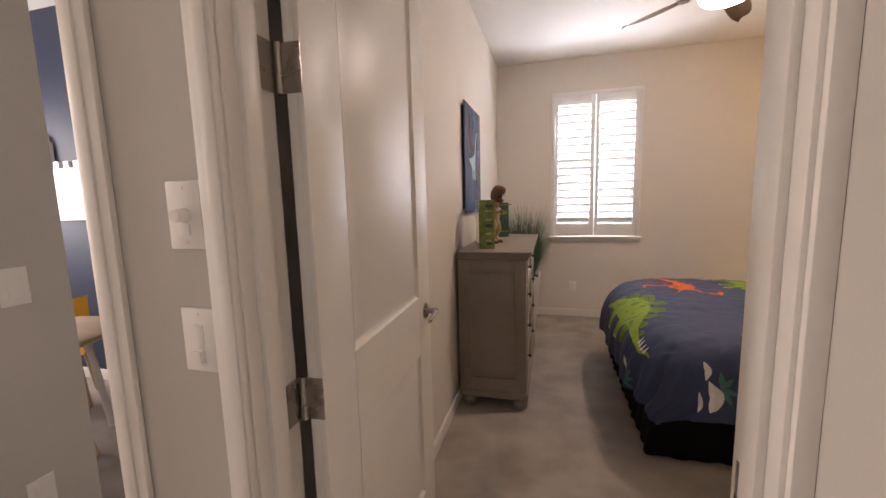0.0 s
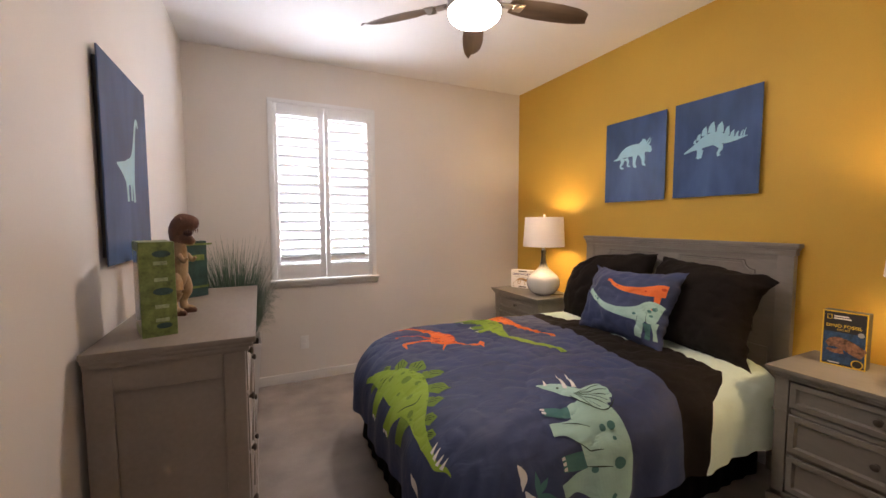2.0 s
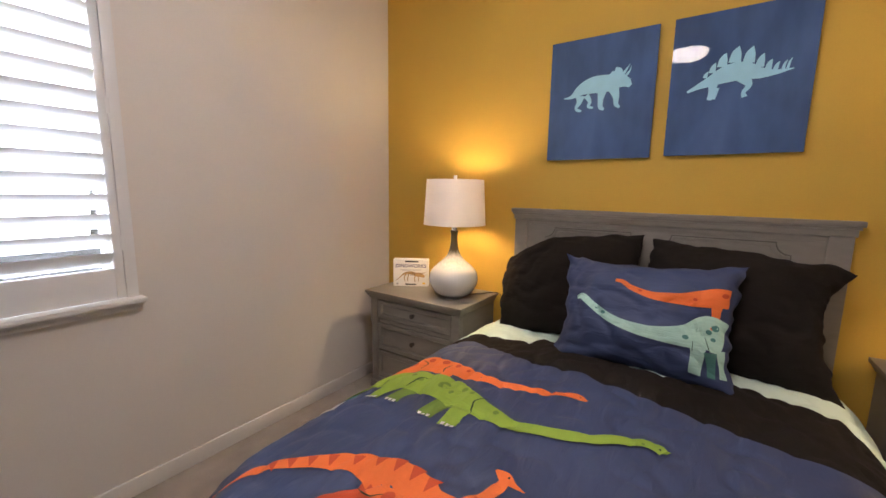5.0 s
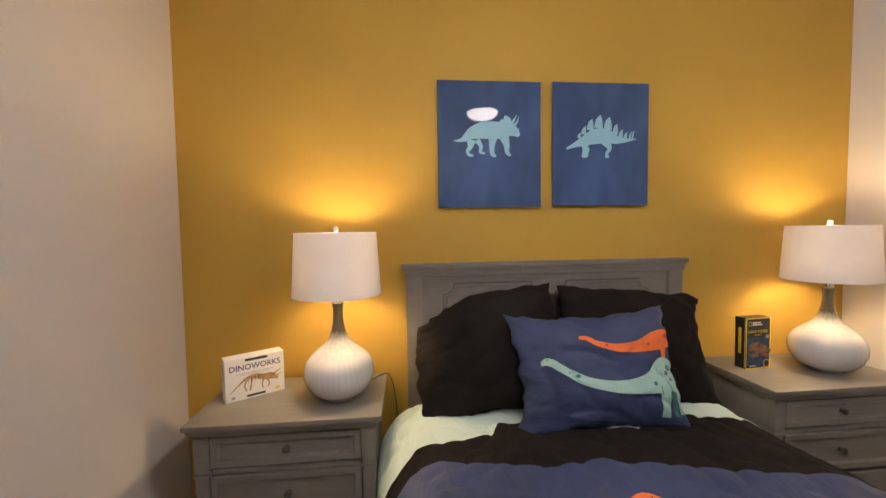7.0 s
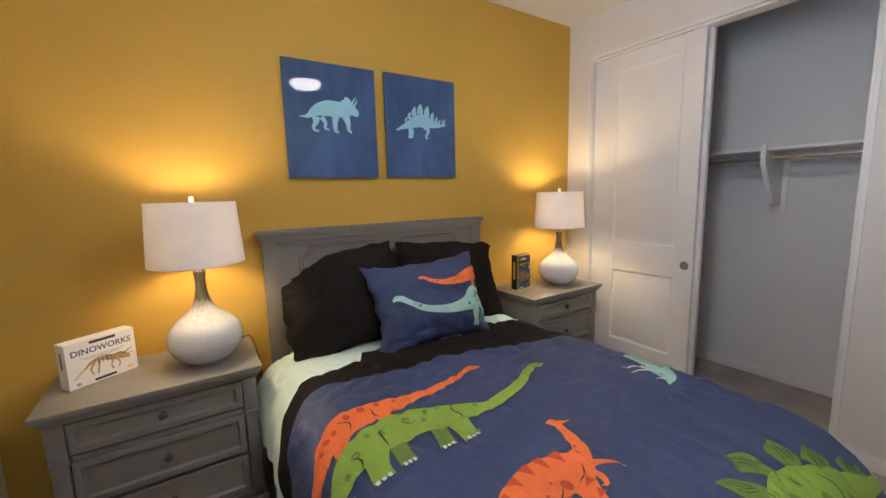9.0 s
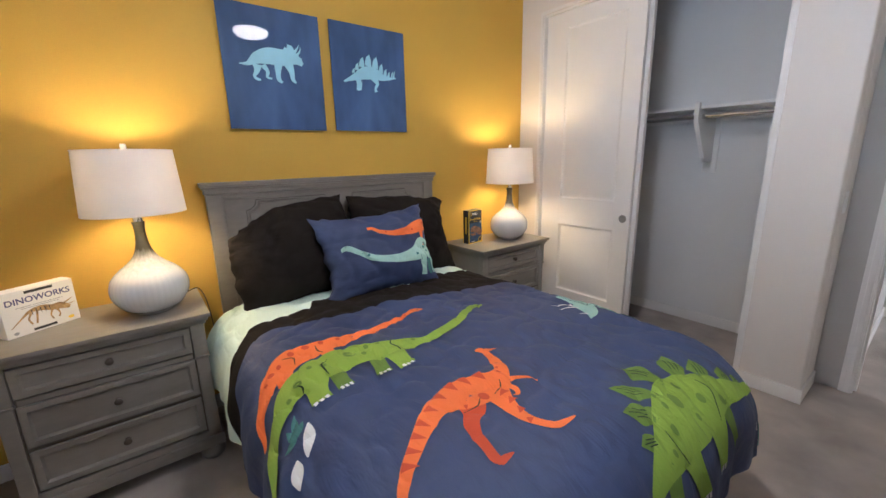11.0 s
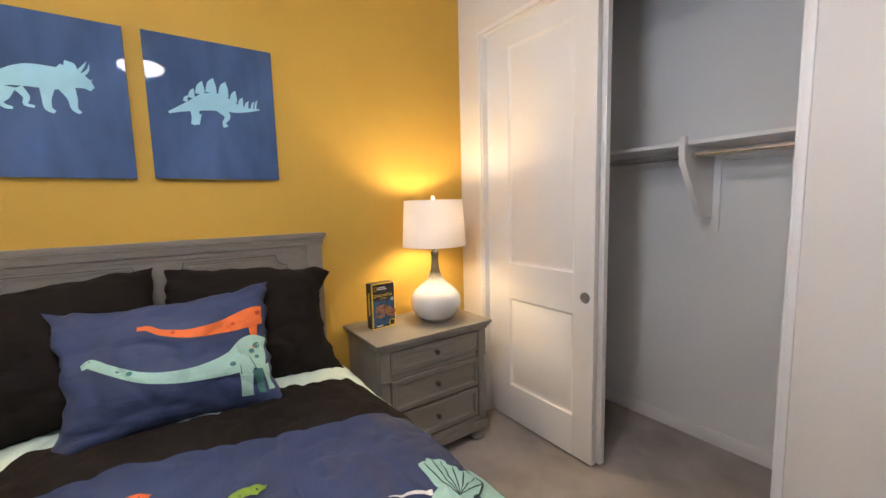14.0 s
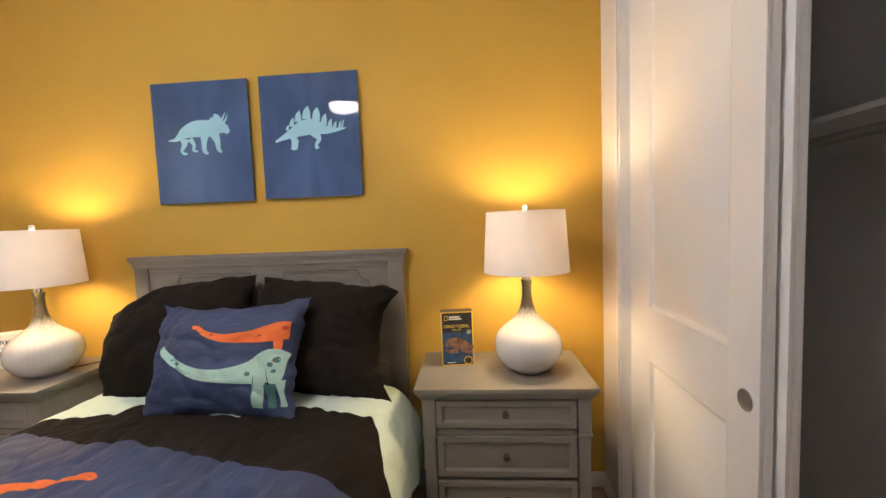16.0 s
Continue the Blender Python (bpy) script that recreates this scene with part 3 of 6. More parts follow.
for pa, pb, la, lb in ((x0 + 0.014, mid - 0.002, 0.196, 0.527), (mid + 0.002, x1 - 0.014, 0.617, 0.960)):
    yy0, yy1 = NY - 0.014, NY + 0.014
    bm = blocks((pa, la, yy0, yy1, z0 + 0.016, z1 - 0.004, 0.003), (lb, pb, yy0, yy1, z0 + 0.016, z1 - 0.004, 0.003),
                (la, lb, yy0, yy1, z0 + 0.016, 1.043, 0.003), (la, lb, yy0, yy1, 2.307, z1 - 0.004, 0.003))
    sh = part("shutter_panel", bm, M_SHUTTER, win)
    count = 16
    pitch = (2.307 - 1.043) / count
    slat = bmesh.new()
    L = (lb - la) - 0.004
    ring = []
    for k in range(12):
        a = 2 * math.pi * k / 12
        ring.append((0.0435 * math.cos(a), 0.0050 * math.sin(a)))
    ends = [[slat.verts.new((s * L / 2, y, z)) for y, z in ring] for s in (-1, 1)]
    for k in range(12):
        slat.faces.new((ends[0][k], ends[0][(k + 1) % 12], ends[1][(k + 1) % 12], ends[1][k]))
    slat.faces.new(ends[0][::-1])
    slat.faces.new(ends[1])
    me = mesh_of("louvre", slat, M_SHUTTER)
    smooth(me, 50)
    for k in range(count):
        ob = new("louvre", me)
        ob.parent = sh
        ob.matrix_local = pose((la + lb) / 2, NY, 1.043 + (k + 0.5) * pitch, -48 + random.uniform(-1.2, 1.2))
    for z in (1.15, 1.70, 2.25):
        xh = pa - 0.002 if pa < 0.3 else pb + 0.002
        part("hinge", blocks((xh - 0.006, xh + 0.006, yy0 - 0.004, yy0 + 0.002, z - 0.03, z + 0.03, 0.001)), M_SHUTTER, sh)


# ---------------------------------------------------------------- bed
BY = 3.346
bed = thing("bed", "grey wooden panel bed with a black pleated skirt", "bed", pose(0, 0, 0))
bm = blocks((2.634, 2.660, 2.625, 4.068, 0.10, 1.225, 0.003))
hb = part("headboard", bm, M_GREY, bed, "grey painted headboard with two notched panels")
for ya, yb in ((2.612, 2.690), (4.002, 4.080)):
    part("post", blocks((2.621, 2.6605, ya, yb, 0.0, 1.226, 0.004)), M_GREY, hb)
for nm, bm in (("cap_rail", blocks((2.606, 2.662, 2.588, 4.104, 1.266, 1.290, 0.005))), ("cap_moulding", blocks((2.611, 2.661, 2.597, 4.095, 1.254, 1.266, 0.004))), ("cap_fillet", blocks((2.617, 2.661, 2.605, 4.087, 1.226, 1.254, 0.003)))):
    part(nm, bm, M_GREY, hb)
part("frieze", blocks((2.6265, 2.645, 2.692, 4.000, 1.200, 1.2245, 0.003)), M_GREY, hb)
part("rail", blocks((2.623, 2.65, 2.715, 3.977, 0.45, 0.70, 0.003)), M_GREY, hb)


def notched(y0, y1, z0, z1, r, n=6):
    out = []
    for cy, cz, a0 in ((y0, z0, 90), (y1, z0, 180), (y1, z1, 270), (y0, z1, 0)):
        arc = [(cy + r * math.cos(radians(a0 - 90 * k / n)), cz + r * math.sin(radians(a0 - 90 * k / n))) for k in range(n + 1)]
        out += arc
    return out


for ya, yb in ((2.800, 3.305), (3.385, 3.890)):
    bm = bmesh.new()
    loops = []
    for d, x in ((0.0, 2.635), (0.0, 2.628), (0.003, 2.6265), (0.010, 2.632), (0.014, 2.6325), (0.018, 2.628)):
        loops.append([bm.verts.new((x, y, z)) for y, z in notched(ya + d, yb - d, 0.72 + d, 1.182 - d, 0.055)])
    n = len(loops[0])
    for p, q in zip(loops, loops[1:]):
        for k in range(n):
            bm.faces.new((p[k], p[(k + 1) % n], q[(k + 1) % n], q[k]))
    bm.faces.new(loops[-1])
    bmesh.ops.recalc_face_normals(bm, faces=bm.faces)
    pan = part("panel", bm, M_GREY, hb)
    # dark ring round the panel: the incised groove's shade as colour
    bm = bmesh.new()
    loops = [[bm.verts.new((x, y, z)) for y, z in notched(ya + d, yb - d, 0.72 + d, 1.182 - d, 0.055)] for d, x in ((-0.005, 2.6345), (-0.004, 2.6325), (0.0, 2.6325), (0.001, 2.6345))]
    for p, q in zip(loops, loops[1:]):
        for k in range(n):
            bm.faces.new((p[k], p[(k + 1) % n], q[(k + 1) % n], q[k]))
    bmesh.ops.recalc_face_normals(bm, faces=bm.faces)
    part("shadow_bead", bm, M_GAP_SHADE, pan, "dark ring painted as the groove's shade")
bm = bmesh.new()
block(bm, 0.735, 2.54, 2.745, 3.945, 0.33, 0.645, 0.05, 4)
part("mattress", bm, M_MATTRESS, bed)
part("bed_base", blocks((0.68, 2.54, 2.69, 4.00, 0.12, 0.33, 0.01)), M_SKIRT, bed)
# pleated skirt that hangs from the base to the floor
bm = bmesh.new()
path = [(2.52, 2.685), (0.655, 2.685), (0.655, 4.008), (2.52, 4.008)]
cols = []
for (ax, ay), (bx, by) in zip(path, path[1:]):
    n = int(math.hypot(bx - ax, by - ay) / 0.02)
    nx, ny = (by - ay), -(bx - ax)
    ln = math.hypot(nx, ny)
    for k in range(n):
        t = k / n
        out = -(0.0032 * math.sin(k * 1.1) + 0.0022 * math.sin(k * 0.37 + 1))
        cols.append((ax + (bx - ax) * t, ay + (by - ay) * t, nx / ln * out, ny / ln * out))
rows = [[bm.verts.new((x + ox * f - (0.02 * f if x < 0.7 else 0), y + oy * f, z)) for x, y, ox, oy in cols] for z, f in ((0.36, 0.2), (0.24, 0.7), (0.12, 1.2), (0.012, 1.9))]
for p, q in zip(rows, rows[1:]):
    for k in range(len(cols) - 1):
        bm.faces.new((p[k], p[k + 1], q[k + 1], q[k]))
bmesh.ops.solidify(bm, geom=bm.faces[:], thickness=0.003)
part("bed_skirt", bm, M_SKIRT, bed, "black pleated cloth bed skirt", 60)

# duvet
XF, YN, YF, RD, ZT = 0.750, 2.775, 3.965, 0.240, 0.692


def roll_over(s):
    """Distance past the bed's edge: how far out, and how far down."""
    if s <= 0:
        return 0.0, 0.0
    q = RD * math.pi / 2
    if s < q:
        return RD * math.sin(s / RD), RD * (1 - math.cos(s / RD))
    return RD + 0.03 * (s - q), RD + (s - q)


RC = 0.27


def duvet_at(a, b):
    """The duvet's upper face at a along and b across the bed; its corners are round in plan."""
    side = -1 if b < BY else 1
    rc = RC if side > 0 else 0.10
    dx = max(0.0, XF + rc - a)
    dy = max(0.0, YN + rc - b if side < 0 else b - (YF - rc))
    far = math.hypot(dx, dy)
    s = far - rc
    x, y, drop = a, b, 0.0
    if s > 0:
        if s > 0.46:
            s = 0.46 + 0.35 * (s - 0.46)
        out, drop = roll_over(s)
        ux, uy = dx / far, dy / far
        hang = min(1.0, drop / 0.3)
        turn = a * (1 - ux) + b * ux + 0.6 * math.atan2(dy, dx)
        out += hang * (0.013 * math.sin(turn * 16 + 1.3 * math.sin(turn * 5)) + 0.007 * math.sin(turn * 39 + 2))
        x = (XF + rc - ux * (rc + out)) if dx > 0 else a
        y = ((YN + rc - uy * (rc + out)) if side < 0 else (YF - rc + uy * (rc + out))) if dy > 0 else b
    top = 1 - min(1.0, drop / 0.3)
    w = noise.noise(Vector((a * 2.3, b * 2.3, 0.4))) * 0.013 + noise.noise(Vector((a * 7 + b * 2, b * 4 - a, 3.1))) * 0.006
    w -= 0.0100 * (1 - abs(noise.noise(Vector((a * 4 + b * 9, b * 3 - a * 8, 7.7))))) ** 6
    w -= 0.0085 * (1 - abs(noise.noise(Vector((a * 3 - b * 6, b * 5 + a * 2, 2.2))))) ** 8
    crown = 0.016 * math.sin(math.pi * min(1, max(0, (b - YN) / (YF - YN)))) - 0.025 * max(0, (a - 1.75)) / 0.5
    return Vector((x, y, ZT - drop + (w + crown) * (0.3 + 0.7 * top)))


def duvet_surface(a, b, h=0.0):
    p = duvet_at(a, b)
    if not h:
        return p
    n = (duvet_at(a + 0.006, b) - duvet_at(a - 0.006, b)).cross(duvet_at(a, b + 0.006) - duvet_at(a, b - 0.006))
    return p + n.normalized() * (h + 0.0006 if h > 0 else h)


NAVY_EDGE = ((2.17, 1.670), (2.45, 1.640), (2.60, 1.700), (2.74, 1.735), (2.95, 1.755), (3.08, 1.785), (3.30, 1.830), (3.45, 1.875), (3.63, 1.860), (3.78, 1.915), (3.98, 1.970), (4.07, 1.945), (4.18, 1.825), (4.30, 1.685), (4.5, 1.545))
MINT_EDGE = ((2.17, 1.775), (2.42, 1.805), (2.55, 1.905), (2.62, 2.065), (2.68, 2.150), (2.74, 2.125), (2.9, 2.175), (3.06, 2.175), (3.2, 2.075), (3.33, 2.085), (3.42, 2.165), (3.6, 2.175), (3.72, 2.205), (3.76, 2.125), (3.9, 2.095), (4.06, 2.075), (4.18, 1.965), (4.28, 1.825), (4.5, 1.665))


def along(table, b):
    return float(np.interp(b, [r[0] for r in table], [r[1] for r in table]))


bm = bmesh.new()
B0, B1, NB = 2.13, 4.47, 206
grid, bands = [], []
for j in range(NB + 1):
    b = B0 + (B1 - B0) * j / NB
    a1, a2 = along(NAVY_EDGE, b), along(MINT_EDGE, b)
    line = list(np.linspace(0.235, a1, 150)) + list(np.linspace(a1, a2, 21))[1:] + list(np.linspace(a2, 2.47, 42))[1:]
    grid.append([bm.verts.new(duvet_at(a, b)) for a in line])
    bands.append([bm.verts.new(duvet_surface(a, b, -0.014)) for a in line])
for sheet, turn in ((grid, 1), (bands, -1)):
    for p, q in zip(sheet, sheet[1:]):
        for k in range(len(p) - 1):
            f = bm.faces.new((p[k], p[k + 1], q[k + 1], q[k])[::turn])
            f.material_index = 0 if k < 149 else 1 if k < 169 else 2
n = len(grid[0])
for j in range(NB):
    for k in (0, n - 1):
        bm.faces.new((grid[j][k], grid[j + 1][k], bands[j + 1][k], bands[j][k])).material_index = 0 if k == 0 else 2
for j in (0, NB):
    for k in range(n - 1):
        bm.faces.new((grid[j][k], grid[j][k + 1], bands[j][k + 1], bands[j][k])).material_index = 0 if k < 149 else 1 if k < 169 else 2
bmesh.ops.recalc_face_normals(bm, faces=bm.faces)
duvet = thing("duvet", "navy duvet with orange, green and teal dinosaurs on the bed", "duvet")
part("cover", bm, [M_NAVY, M_BLACK, M_MINT], duvet, "navy cover with black band and mint head end", 80)
S = duvet_surface


def dino(name, label, layers, surface, parent, raise_by=0.0):
    """Printed figure: a list of (ink, strokes, dots) or (ink, strokes, dots, level); the first stroke is the trunk, the others are its parts."""
    first = None
    for k, (ink, lines, spots, *level) in enumerate(layers):
        k = level[0] if level else k
        for line in lines:
            bm = stroke(bmesh.new(), surface, line, lift=0.0016 + 0.0009 * k + raise_by)
            nm = name if first is None else "printed_limb" if k == 0 else "printed_mark"
            ob = part(nm, bm, ink, first or parent, label if first is None else "", 0)
            first = first or ob
        for d in spots:
            part("printed_spot", dot(bmesh.new(), surface, *d, lift=0.0026 + 0.0009 * k + raise_by), ink, first or parent, "", 0)
    return first


# each stroke is (along the bed, across the bed, width)
dino("printed_dinosaur", "orange long-necked dinosaur print", [
    (I_ORANGE, [[(1.671, 3.385, 0.014), (1.686, 3.425, 0.030), (1.662, 3.50, 0.030), (1.634, 3.60, 0.033), (1.624, 3.70, 0.042), (1.627, 3.79, 0.062), (1.636, 3.87, 0.095), (1.640, 3.95, 0.118), (1.630, 4.02, 0.120), (1.595, 4.085, 0.105), (1.55, 4.125, 0.075), (1.50, 4.158, 0.055), (1.454, 4.197, 0.040), (1.36, 4.240, 0.018)]], []),
    (I_ORANGE, [[(1.61, 3.885, 0.060), (1.565, 3.885, 0.046), (1.525, 3.88, 0.050)], [(1.60, 4.045, 0.080), (1.545, 4.060, 0.060), (1.50, 4.060, 0.060)]], [], 0),
    (I_RUST, [], [(1.665, 3.88, 0.014), (1.668, 3.94, 0.019), (1.655, 4.00, 0.016), (1.605, 4.09, 0.017), (1.642, 3.82, 0.010), (1.620, 4.055, 0.011), (1.570, 4.12, 0.010), (1.660, 3.49, 0.005)]),
    (I_LINE, [[(1.660, 3.905, 0.002), (1.615, 3.912, 0.005), (1.585, 3.900, 0.002)], [(1.645, 4.035, 0.002), (1.625, 4.000, 0.005), (1.585, 4.005, 0.002)]], [(1.682, 3.408, 0.003)])], S, duvet)
dino("printed_dinosaur", "green long-necked dinosaur print", [
    (I_GREEN, [[(1.529, 3.136, 0.016), (1.541, 3.172, 0.036), (1.515, 3.25, 0.036), (1.46, 3.34, 0.042), (1.422, 3.45, 0.050), (1.413, 3.56, 0.070), (1.425, 3.65, 0.088), (1.452, 3.73, 0.122), (1.476, 3.80, 0.150), (1.488, 3.88, 0.160), (1.482, 3.95, 0.160), (1.462, 4.015, 0.142), (1.43, 4.075, 0.102), (1.38, 4.13, 0.074), (1.335, 4.175, 0.060), (1.27, 4.215, 0.050), (1.20, 4.25, 0.035), (1.12, 4.28, 0.010)],
               [(1.42, 3.700, 0.085), (1.35, 3.705, 0.062), (1.305, 3.700, 0.066)], [(1.44, 3.985, 0.095), (1.36, 4.005, 0.066), (1.305, 4.013, 0.068)]], []),
    (I_OLIVE, [[(1.42, 3.770, 0.060), (1.35, 3.785, 0.054), (1.31, 3.792, 0.058)], [(1.41, 3.920, 0.055), (1.35, 3.928, 0.050), (1.312, 3.928, 0.056)]], [], -1),
    (I_OLIVE, [], [(1.50, 3.835, 0.030), (1.515, 3.76, 0.016), (1.495, 3.72, 0.010), (1.47, 3.79, 0.012), (1.49, 3.94, 0.015), (1.43, 3.60, 0.012), (1.51, 3.98, 0.012), (1.45, 4.04, 0.018), (1.40, 4.09, 0.012), (1.525, 3.20, 0.005)], 1),
    (I_WHITE, [[(1.315, 3.683 + 0.017 * j, 0.012), (1.298, 3.681 + 0.017 * j, 0.010)] for j in range(3)] + [[(1.318, 3.776 + 0.016 * j, 0.011), (1.302, 3.774 + 0.016 * j, 0.009)] for j in range(3)] +
     [[(1.318, 3.914 + 0.015 * j, 0.011), (1.304, 3.912 + 0.015 * j, 0.009)] for j in range(3)] + [[(1.315, 3.994 + 0.018 * j, 0.013), (1.298, 3.993 + 0.018 * j, 0.010)] for j in range(3)], [], 2),
    (I_LINE, [[(1.500, 3.655, 0.002), (1.455, 3.685, 0.005), (1.415, 3.675, 0.005), (1.385, 3.665, 0.002)], [(1.530, 3.905, 0.002), (1.500, 3.940, 0.005), (1.455, 3.945, 0.006), (1.415, 3.945, 0.002)], [(1.445, 4.045, 0.002), (1.415, 4.035, 0.005), (1.390, 4.040, 0.002)]], [(1.538, 3.160, 0.003)], 3)], S, duvet, 0.0026)
EDGE_STRIPES = ((1.090, 3.585), (1.100, 3.640), (1.100, 3.695), (1.088, 3.750), (1.058, 3.805), (1.020, 3.860), (0.985, 3.900), (0.950, 3.938), (0.918, 3.972))
dino("printed_dinosaur", "orange running dinosaur print with darker stripes", [
    (I_ORANGE, [[(1.186, 3.452, 0.022), (1.165, 3.455, 0.030), (1.117, 3.469, 0.034), (1.06, 3.497, 0.042), (1.027, 3.54, 0.078), (1.021, 3.592, 0.130), (1.028, 3.655, 0.142), (1.042, 3.711, 0.112), (1.040, 3.765, 0.088), (1.014, 3.822, 0.064), (0.970, 3.882, 0.048), (0.930, 3.931, 0.040), (0.895, 3.975, 0.032), (0.850, 4.015, 0.022), (0.780, 4.055, 0.006)],
                [(1.200, 3.484, 0.008), (1.194, 3.458, 0.034), (1.184, 3.432, 0.018), (1.177, 3.400, 0.004)], [(0.990, 3.60, 0.105), (0.930, 3.618, 0.060), (0.871, 3.628, 0.038), (0.815, 3.620, 0.030), (0.770, 3.597, 0.028), (0.762, 3.56, 0.018), (0.759, 3.522, 0.004)],
                [(1.005, 3.530, 0.030), (0.985, 3.505, 0.018), (0.965, 3.478, 0.013), (0.942, 3.452, 0.004)], [(1.005, 3.545, 0.030), (0.968, 3.545, 0.020), (0.944, 3.550, 0.018), (0.925, 3.563, 0.012), (0.929, 3.579, 0.004)]], []),
    (I_RUST, [[(0.990, 3.690, 0.090), (0.957, 3.708, 0.065), (0.927, 3.745, 0.045), (0.885, 3.768, 0.032), (0.835, 3.781, 0.026), (0.787, 3.787, 0.024), (0.779, 3.765, 0.016), (0.778, 3.744, 0.004)]], [], -1),
    (I_RUST, [[(a, b, 0.040 - 0.002 * j), (a - 0.052 + 0.003 * j, b - 0.004 * j, 0.002)] for j, (a, b) in enumerate(EDGE_STRIPES)] +
     [[(0.965 - 0.045 * j, 3.575 + 0.016 * j, 0.030 - 0.003 * j), (0.950 - 0.045 * j, 3.612 + 0.008 * j, 0.002)] for j in range(4)],
     [(0.985, 3.645, 0.020), (1.045, 3.525, 0.009), (1.095, 3.482, 0.006), (1.07, 3.505, 0.006)], 1),
    (I_LINE, [[(1.010, 3.555, 0.002), (0.985, 3.575, 0.005), (0.968, 3.615, 0.002)], [(0.985, 3.66, 0.002), (0.965, 3.69, 0.005), (0.975, 3.73, 0.002)]], [(1.194, 3.447, 0.004)], 2)], S, duvet)


def plate_leaf(a, b, ang, ln, w):
    c, s = math.cos(radians(ang)), math.sin(radians(ang))
    return [(a, b, w * 0.35), (a + c * ln * 0.55, b + s * ln * 0.55, w), (a + c * ln * 0.78, b + s * ln * 0.78, w * 0.62), (a + c * ln, b + s * ln, 0.002)]


# base and tip of each back plate, and its width
STEG = []
for a, b, ta, tb, w in ((0.590, 3.372, 0.607, 3.442, 0.050), (0.635, 3.300, 0.690, 3.402, 0.070), (0.672, 3.232, 0.772, 3.332, 0.085), (0.690, 3.158, 0.818, 3.180, 0.090), (0.668, 3.075, 0.768, 2.995, 0.085), (0.615, 2.985, 0.704, 2.932, 0.072), (0.575, 2.905, 0.636, 2.855, 0.058), (0.558, 2.838, 0.600, 2.798, 0.042)):
    STEG.append((a, b, math.degrees(math.atan2(tb - b, ta - a)), math.hypot(ta - a, tb - b), w))
dino("printed_dinosaur", "green plated dinosaur print", [
    (I_GREEN, [[(0.480, 3.535, 0.024), (0.512, 3.475, 0.050), (0.552, 3.39, 0.088), (0.585, 3.28, 0.155), (0.608, 3.17, 0.200), (0.600, 3.06, 0.170), (0.578, 2.96, 0.105), (0.557, 2.89, 0.066), (0.545, 2.82, 0.048), (0.535, 2.74, 0.034), (0.545, 2.68, 0.022), (0.564, 2.632, 0.006)],
               [(0.54, 3.300, 0.110), (0.47, 3.295, 0.074), (0.405, 3.280, 0.064)], [(0.55, 3.090, 0.130), (0.47, 3.115, 0.080), (0.405, 3.130, 0.066)]], [], 1),
    (I_OLIVE, [plate_leaf(*q) for q in STEG] + [[(0.56, 3.385, 0.075), (0.505, 3.410, 0.052), (0.465, 3.420, 0.048)], [(0.55, 3.000, 0.085), (0.48, 3.000, 0.060), (0.425, 2.990, 0.052)]], [], 0),
    (I_OLIVE, [], [(0.635, 3.20, 0.026), (0.665, 3.13, 0.015), (0.585, 3.30, 0.016), (0.600, 3.08, 0.018), (0.640, 3.26, 0.012), (0.555, 2.99, 0.018), (0.550, 3.36, 0.010), (0.570, 3.16, 0.012)], 2),
    (I_LINE, [[(a + 0.35 * ln * math.cos(radians(g + o)), b + 0.35 * ln * math.sin(radians(g + o)), 0.003), (a + r * ln * math.cos(radians(g + 0.6 * o)), b + r * ln * math.sin(radians(g + 0.6 * o)), 0.003)] for a, b, g, ln, w in STEG for o, r in ((-16, 0.72), (0, 0.85), (16, 0.72))] +
     [[(0.645, 3.03, 0.002), (0.60, 3.01, 0.005), (0.555, 3.045, 0.005), (0.52, 3.07, 0.002)], [(0.60, 3.33, 0.002), (0.555, 3.335, 0.005), (0.51, 3.32, 0.002)]], [(0.497, 3.505, 0.004)], 3),
    (I_WHITE, [[(0.412, 3.262 + 0.018 * j, 0.014), (0.396, 3.261 + 0.018 * j, 0.010)] for j in range(3)] + [[(0.412, 3.112 + 0.018 * j, 0.014), (0.396, 3.111 + 0.018 * j, 0.010)] for j in range(3)] +
     [[(0.542, 2.745 - 0.022 * j, 0.015), (0.585, 2.757 - 0.024 * j, 0.002)] for j in range(4)], [], 2)], S, duvet)
FRILL = ((1.372, 2.752), (1.382, 2.722), (1.372, 2.695), (1.345, 2.672), (1.312, 2.655), (1.275, 2.648), (1.235, 2.652))
